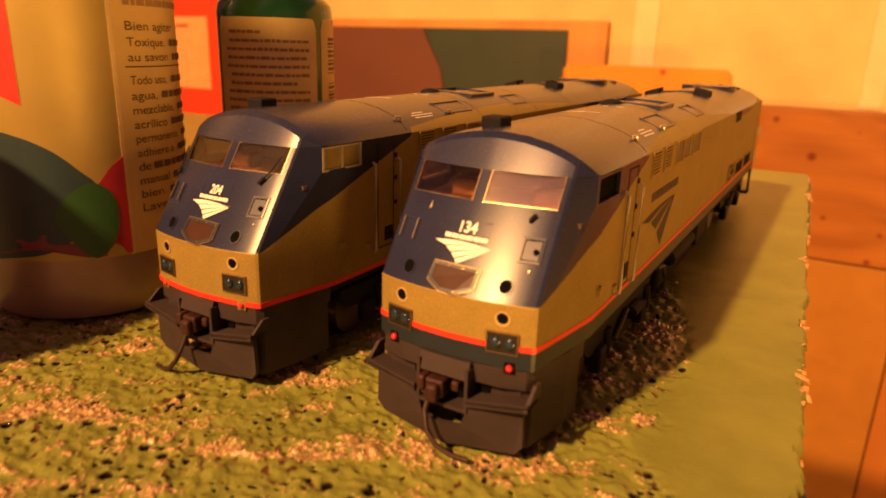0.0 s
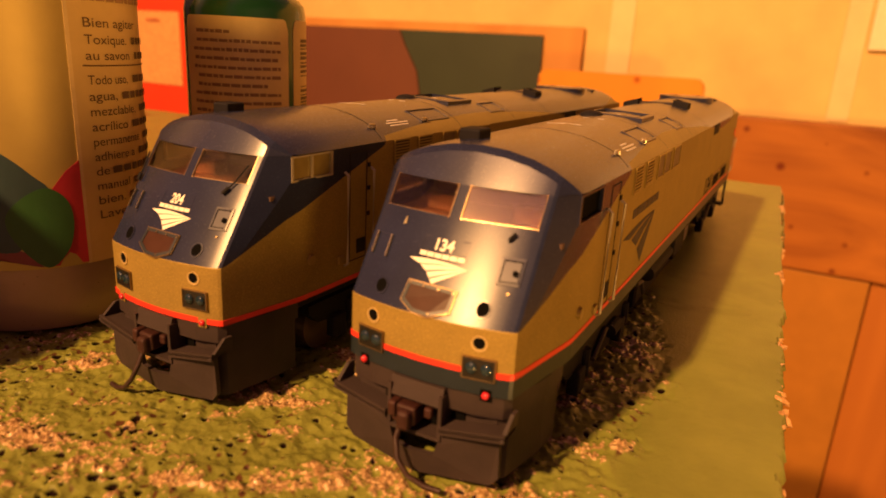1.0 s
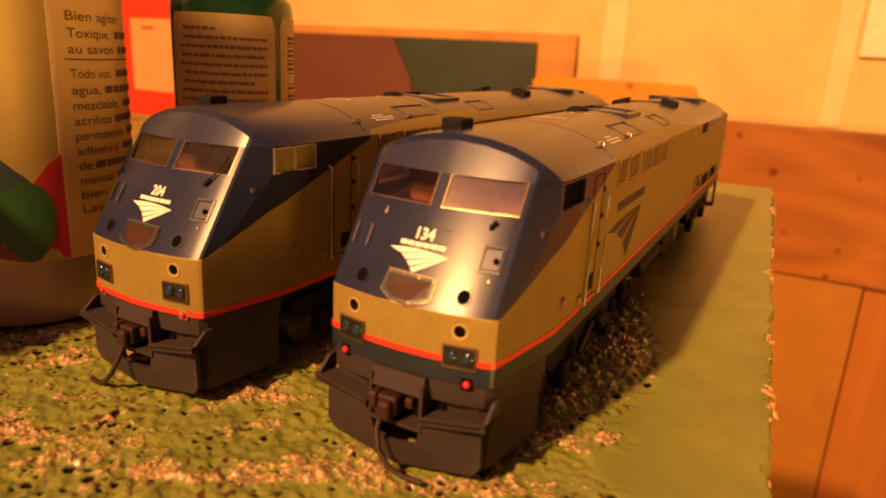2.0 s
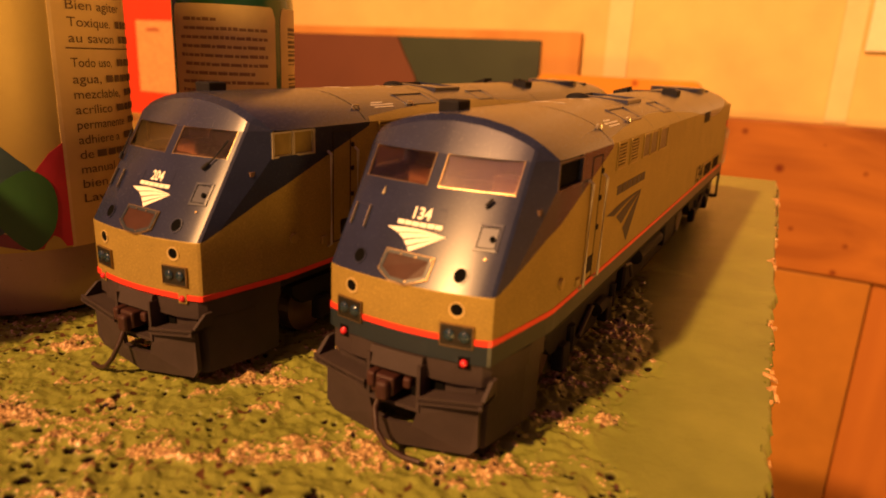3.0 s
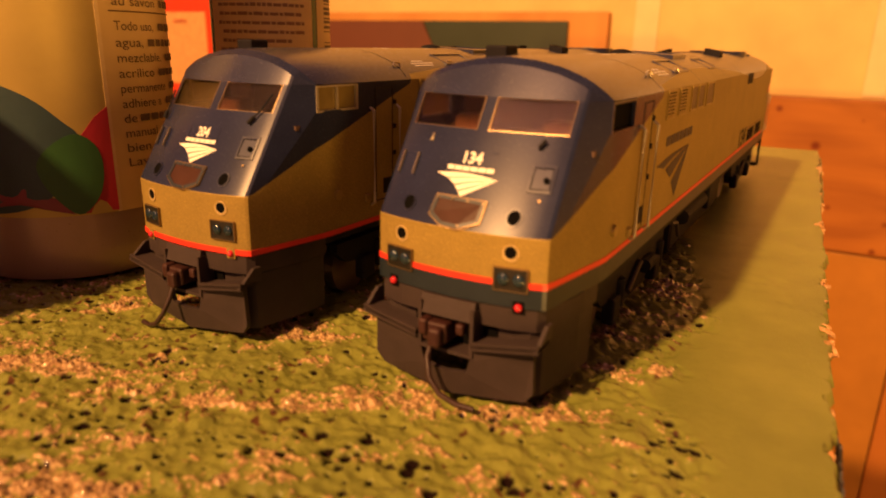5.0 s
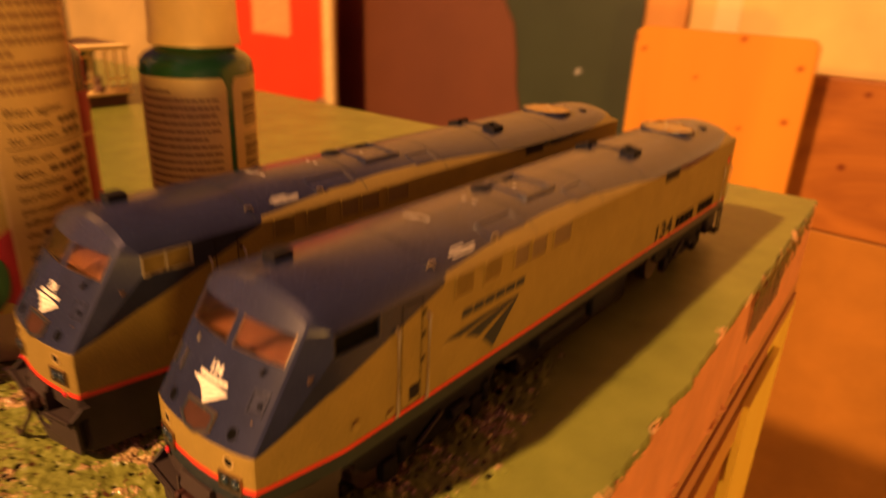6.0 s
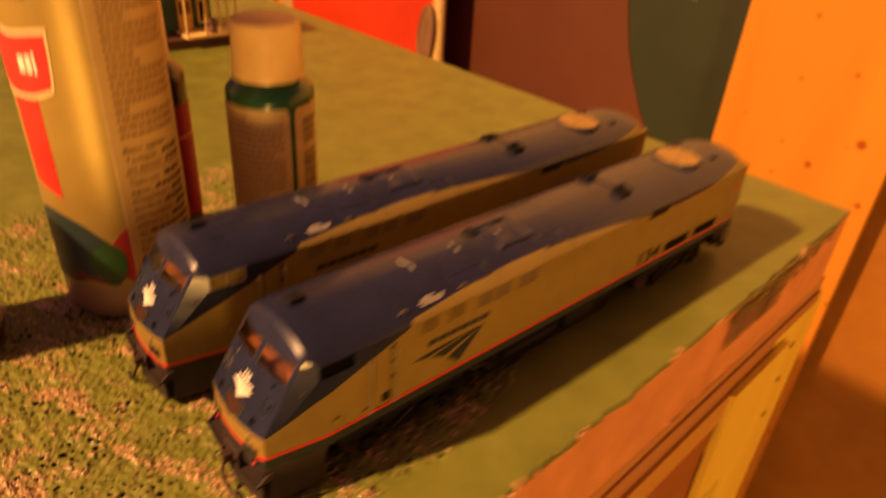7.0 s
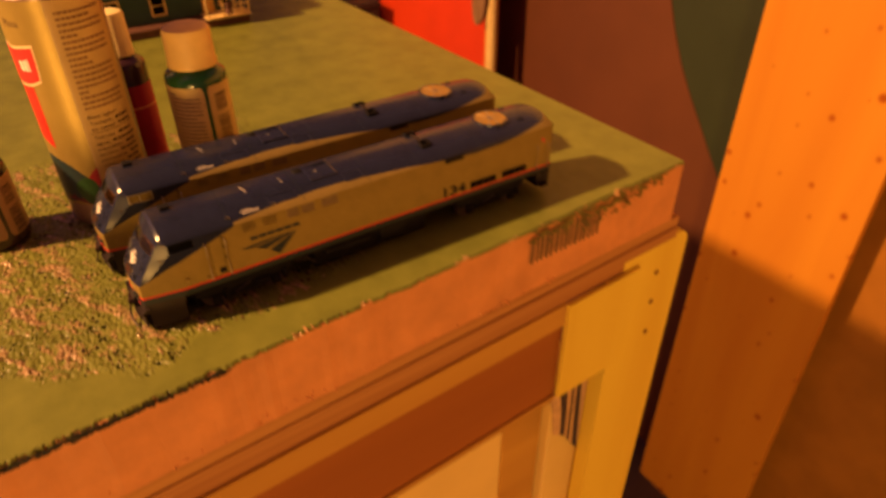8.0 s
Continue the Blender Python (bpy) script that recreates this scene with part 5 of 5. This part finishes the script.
    name_bars(white_decal, t, on_face, -3.9, 34.95, 7.9, 0.6, 0.07)
    part("travel_mark", arrow_mark(on_face, (-5.5, 34.3), (4.9, 34.1), (-0.3, 31.5), 0.07, (0.0, 0.36, 0.405, 0.63, 0.675, 0.83, 0.87, 1.0), 0.16), white_decal, t, "white three-bladed travel mark")
    dia = [(-4.0, 31.3), (4.2, 31.1), (4.0, 28.3), (0.9, 27.3), (-2.0, 27.4), (-4.4, 28.6)]
    inn = [(-3.5, 30.85), (3.65, 30.65), (3.45, 28.6), (0.85, 27.75), (-1.8, 27.85), (-3.8, 28.9)]
    b = part("headlight_box", ring_slab(B(), dia, inn, on_face, -0.1, 0.42), paint_band, t, "framed amber headlight box")
    part("amber_pane", slab(B(), inn, on_face, 0.12, 0.3), plain("amber_pane", (0.044, 0.019, 0.013), 0.35, 0.0, 0.3, 800, 0.02, spec=0.12), b, "brown glazed pane")
    lip = [(-4.15, 31.45), (4.35, 31.25), (4.15, 28.2), (0.9, 27.15), (-2.05, 27.25), (-4.55, 28.5)]
    lin = [(-4.0, 31.32), (4.2, 31.12), (4.02, 28.28), (0.9, 27.28), (-2.0, 27.38), (-4.42, 28.58)]
    part("gilt_lip", ring_slab(B(), lip, lin, on_face, -0.1, 0.3), frame_metal, b, "thin gilt lip")
    for u, v in ((-3.6, 31.0), (-1.2, 30.95), (1.4, 30.9), (3.9, 30.8), (3.7, 28.2), (-4.3, 28.7), (0.9, 27.6)):
        part("rivet", slab(B(), disc(u, v, 0.13, 8), on_face, 0.4, 0.52), frame_metal, b)
    if glazed:
        for pts in ([(9.6, 38.6), (11.2, 40.7), (12.4, 43.6)], [(-13.3, 37.9), (-13.2, 40.2), (-13.7, 42.9)]):
            wpr = tube(B(), [on_face(u, v, 0.55) for u, v in pts], 0.17, 8)
            part("wiper", wpr, black, t, "black windshield wiper")
            part("wiper_pivot", tube(B(), [on_face(pts[0][0], pts[0][1], 0.5), on_face((pts[0][0] + pts[1][0]) / 2, (pts[0][1] + pts[1][1]) / 2, 0.62)], 0.34, 8), black, t)
    else:
        part("wiper_stub", tube(B(), [on_face(9.6, 38.7, 0.0), on_face(9.7, 38.8, 0.6), on_face(10.4, 39.7, 0.7)], 0.26, 8), black, t, "black wiper stub")
        part("wiper_stub", slab(B(), [(-8.6, 38.4), (-8.1, 38.5), (-8.3, 39.6)], on_face, 0, 0.25), rail_metal, t)
    # roof equipment
    hb = box(B(), -6.6, -2.6, 21.0, 25.6, 50.7, 52.9, 0.35)
    part("air_horn", hb, black, t, "black air horn box on the cab roof")
    for yy in (46.0, 83.0, 118.0, 147.0, 186.0):
        bm = B()
        xs = [-17 + 0.5 * k for k in range(69)]
        lo = [(bm.verts.new(on_roof(xx, yy - 0.14, 0.02)), bm.verts.new(on_roof(xx, yy + 0.14, 0.02))) for xx in xs]
        for a, c in zip(lo, lo[1:]):
            bm.faces.new((a[0], c[0], c[1], a[1]))
        part("roof_seam", bm, blue_decal, t, "thin dark panel seam")
    for xx, yy, w, l in ((-2.6, 58.6, 0.4, 4.0), (0.8, 59.4, 0.4, 4.0), (0.2, 77.4, 0.45, 5.0), (-0.8, 95.6, 0.5, 5.6)):
        part("roof_stencil", slab(B(), rect(xx - l / 2, xx + l / 2, yy - w / 2, yy + w / 2), on_roof, 0.02, 0.07), roof_white, t, "white stencil bar")
    for k, (l0, l1) in enumerate(((53.6, 58.0), (52.4, 61.4), (53.0, 60.6))):
        part("roof_print", slab(B(), rect(12.9 + 0.75 * k, 13.2 + 0.75 * k, l0, l1), on_roof, 0.03, 0.08), roof_white, t, "white lines of tiny print")
    for yy in (45.0, 67.2):
        bm = tube(B(), [on_roof(14.2, yy, 0), on_roof(14.4, yy, 0.8), on_roof(14.6, yy + 1.6, 0.8), on_roof(14.8, yy + 1.8, 0)], 0.25, 6)
        part("lift_ring", bm, bright_metal, t)
    bm = B()
    bmesh.ops.create_uvsphere(bm, u_segments=18, v_segments=10, radius=3.0, matrix=Matrix.Translation((-3.4, 87.8, 51.2)) @ Matrix.Diagonal((1, 1, 0.42, 1)))
    part("roof_dome", bm, black, t, "low black roof dome", smooth=True)
    part("exhaust_hatch", ring_slab(B(), rect(-5.4, 8.6, 90.4, 104.6), rect(-4.4, 7.6, 91.4, 103.6), on_roof, 0, 0.8), paint_blue, t, "raised hatch frame")
    part("hatch_lid", slab(B(), rect(-4.2, 7.4, 91.6, 97.0), on_roof, 0.0, 0.35), paint_blue, t, "low hatch lid")
    for x0, x1, y0, y1 in ((9.6, 14.6, 66.5, 80.5), (9.6, 14.6, 106.0, 116.0)):
        part("roof_hatch", ring_slab(B(), [(x0, y0), (x1, y0), (x1, y1), (x0, y1)], [(x0 + 0.4, y0 + 0.4), (x1 - 0.4, y0 + 0.4), (x1 - 0.4, y1 - 0.4), (x0 + 0.4, y1 - 0.4)], on_roof, 0, 0.22), paint_blue, t)
    for xx in (-9.6, 6.6):
        e = part("exhaust_chimney", ring_slab(B(), rect(xx - 2.4, xx + 2.4, 153.6, 159.6), rect(xx - 1.5, xx + 1.5, 154.6, 158.6), on_roof, -0.2, 1.7), black, t, "square black exhaust stack")
        part("stack_hole", slab(B(), rect(xx - 1.6, xx + 1.6, 154.5, 158.7), on_roof, 0.0, 0.4), hole_black, e)
    part("stack_bridge", slab(B(), rect(-7.2, 4.2, 155.6, 157.4), on_roof, 0.0, 0.7), pilot_grey, t, "bar between the exhaust stacks")
    # radiator fan
    f = part("radiator_fan", ring_slab(B(), disc(0, 204.8, 10.2, 40), disc(0, 204.8, 9.2, 40), lambda u, v, d: (u, v, 51.0 + d), -1.2, 0.9), paint_blue, t, "round roof fan with bright blades")
    pan = [(0, 51.85), (3.0, 51.82), (6.0, 51.74), (9.3, 51.6), (9.3, 50.8)]
    part("fan_pan", lathe(B(), pan, 40, 0, 204.8), fan_metal, f, "bright golden fan pan", smooth=True)
    for k in range(9):
        a = k * math.tau / 9
        way = Vector((math.cos(a), math.sin(a)))
        off = Vector((-way.y, way.x))
        blade = [tuple(Vector((0, 204.8)) + way * q + off * w) for q, w in ((2.2, -0.25), (8.8, -0.9), (9.0, 0.7), (2.2, 0.25))]
        part("blade", slab(B(), blade, lambda u, v, d: (u, v, 51.62 + d), 0.0, 0.32), bright_metal, f)
    part("hub", lathe(B(), [(2.3, 51.7), (2.3, 52.05), (1.7, 52.3), (0, 52.35)], 20, 0, 204.8), bright_metal, f, "round fan hub", smooth=True)
    part("tail_vent", ring_slab(B(), rect(-10.5, 9.5, 218.4, 221.6), rect(-9.9, 8.9, 219.0, 221.0), on_roof, -0.1, 0.6), black, t, "dark slot vent behind the fan")
    part("tail_vent_slot", slab(B(), rect(-10, 9, 218.8, 221.2), on_roof, 0, 0.2), hole_black, t)
    # rear face
    part("rear_door", slab(B(), rect(-4, 4, 18.5, 42), lambda u, v, d: (u, 240.6 + d, v), 0, 0.5), paint_silver, t, "rear end door")
    part("rear_pilot", box(B(), -14, 14, 232, 241.5, 4, 15.2, 0.8), pilot_grey, t)
    part("rear_coupler", box(B(), -2, 2, 240, 247, 8.6, 12, 0.6), coupler_brown, t)
    for s in (1, -1):
        part("rear_step", box(B(), s * 14.2, s * 17.0, 233, 238.6, 5, 6, 0.2), black, t)
        part("rear_ladder", tube(B(), [(s * 16.8, 234, 16), (s * 16.9, 234, 5.2), (s * 16.9, 238, 5.2), (s * 16.8, 238, 16)], 0.4, 6), black, t)
    truck(t, 24, 72)
    truck(t, 172, 220)
    tank = box(B(), -14.2, 14.2, 84, 152, 3.6, 15.2, 1.6)
    part("fuel_tank", tank, black, t, "black fuel tank")
    for s in (1, -1):
        part("air_tank", rod(B(), (s * 15.2, 90, 12.2), (s * 15.2, 116, 12.2), 1.9, 14), black, t)
        part("side_box", box(B(), s * 14.2, s * 16.4, 122, 138, 8, 15, 0.5), black, t)
        part("pipe", tube(B(), [(s * 16.2, 74, 14.2), (s * 16.2, 80, 13.2), (s * 16.0, 84, 9.0)], 0.45, 8), pilot_grey, t)
    return t


loco_a = locomotive("134", 0, 0, 0, False, "silver and blue model passenger locomotive with a dark band", False)
hose(loco_a, [(-1.8, -1.8, 10.5), (-2.0, -3.3, 7.5), (-1.2, -4.2, 4.6), (0.8, -4.4, 2.4), (3.4, -3.9, 1.2), (6.1, -3.2, 0.8)])
loco_b = locomotive("204", -53.1, -4.6, -0.73, True, "silver and blue model passenger locomotive with yellowish cab panes", True)
hose(loco_b, [(-1.8, -1.8, 10.5), (-2.0, -3.4, 7.0), (-2.8, -4.6, 4.0), (-4.6, -5.0, 1.8), (-7.0, -4.7, 0.9), (-9.5, -4.2, 0.8)])
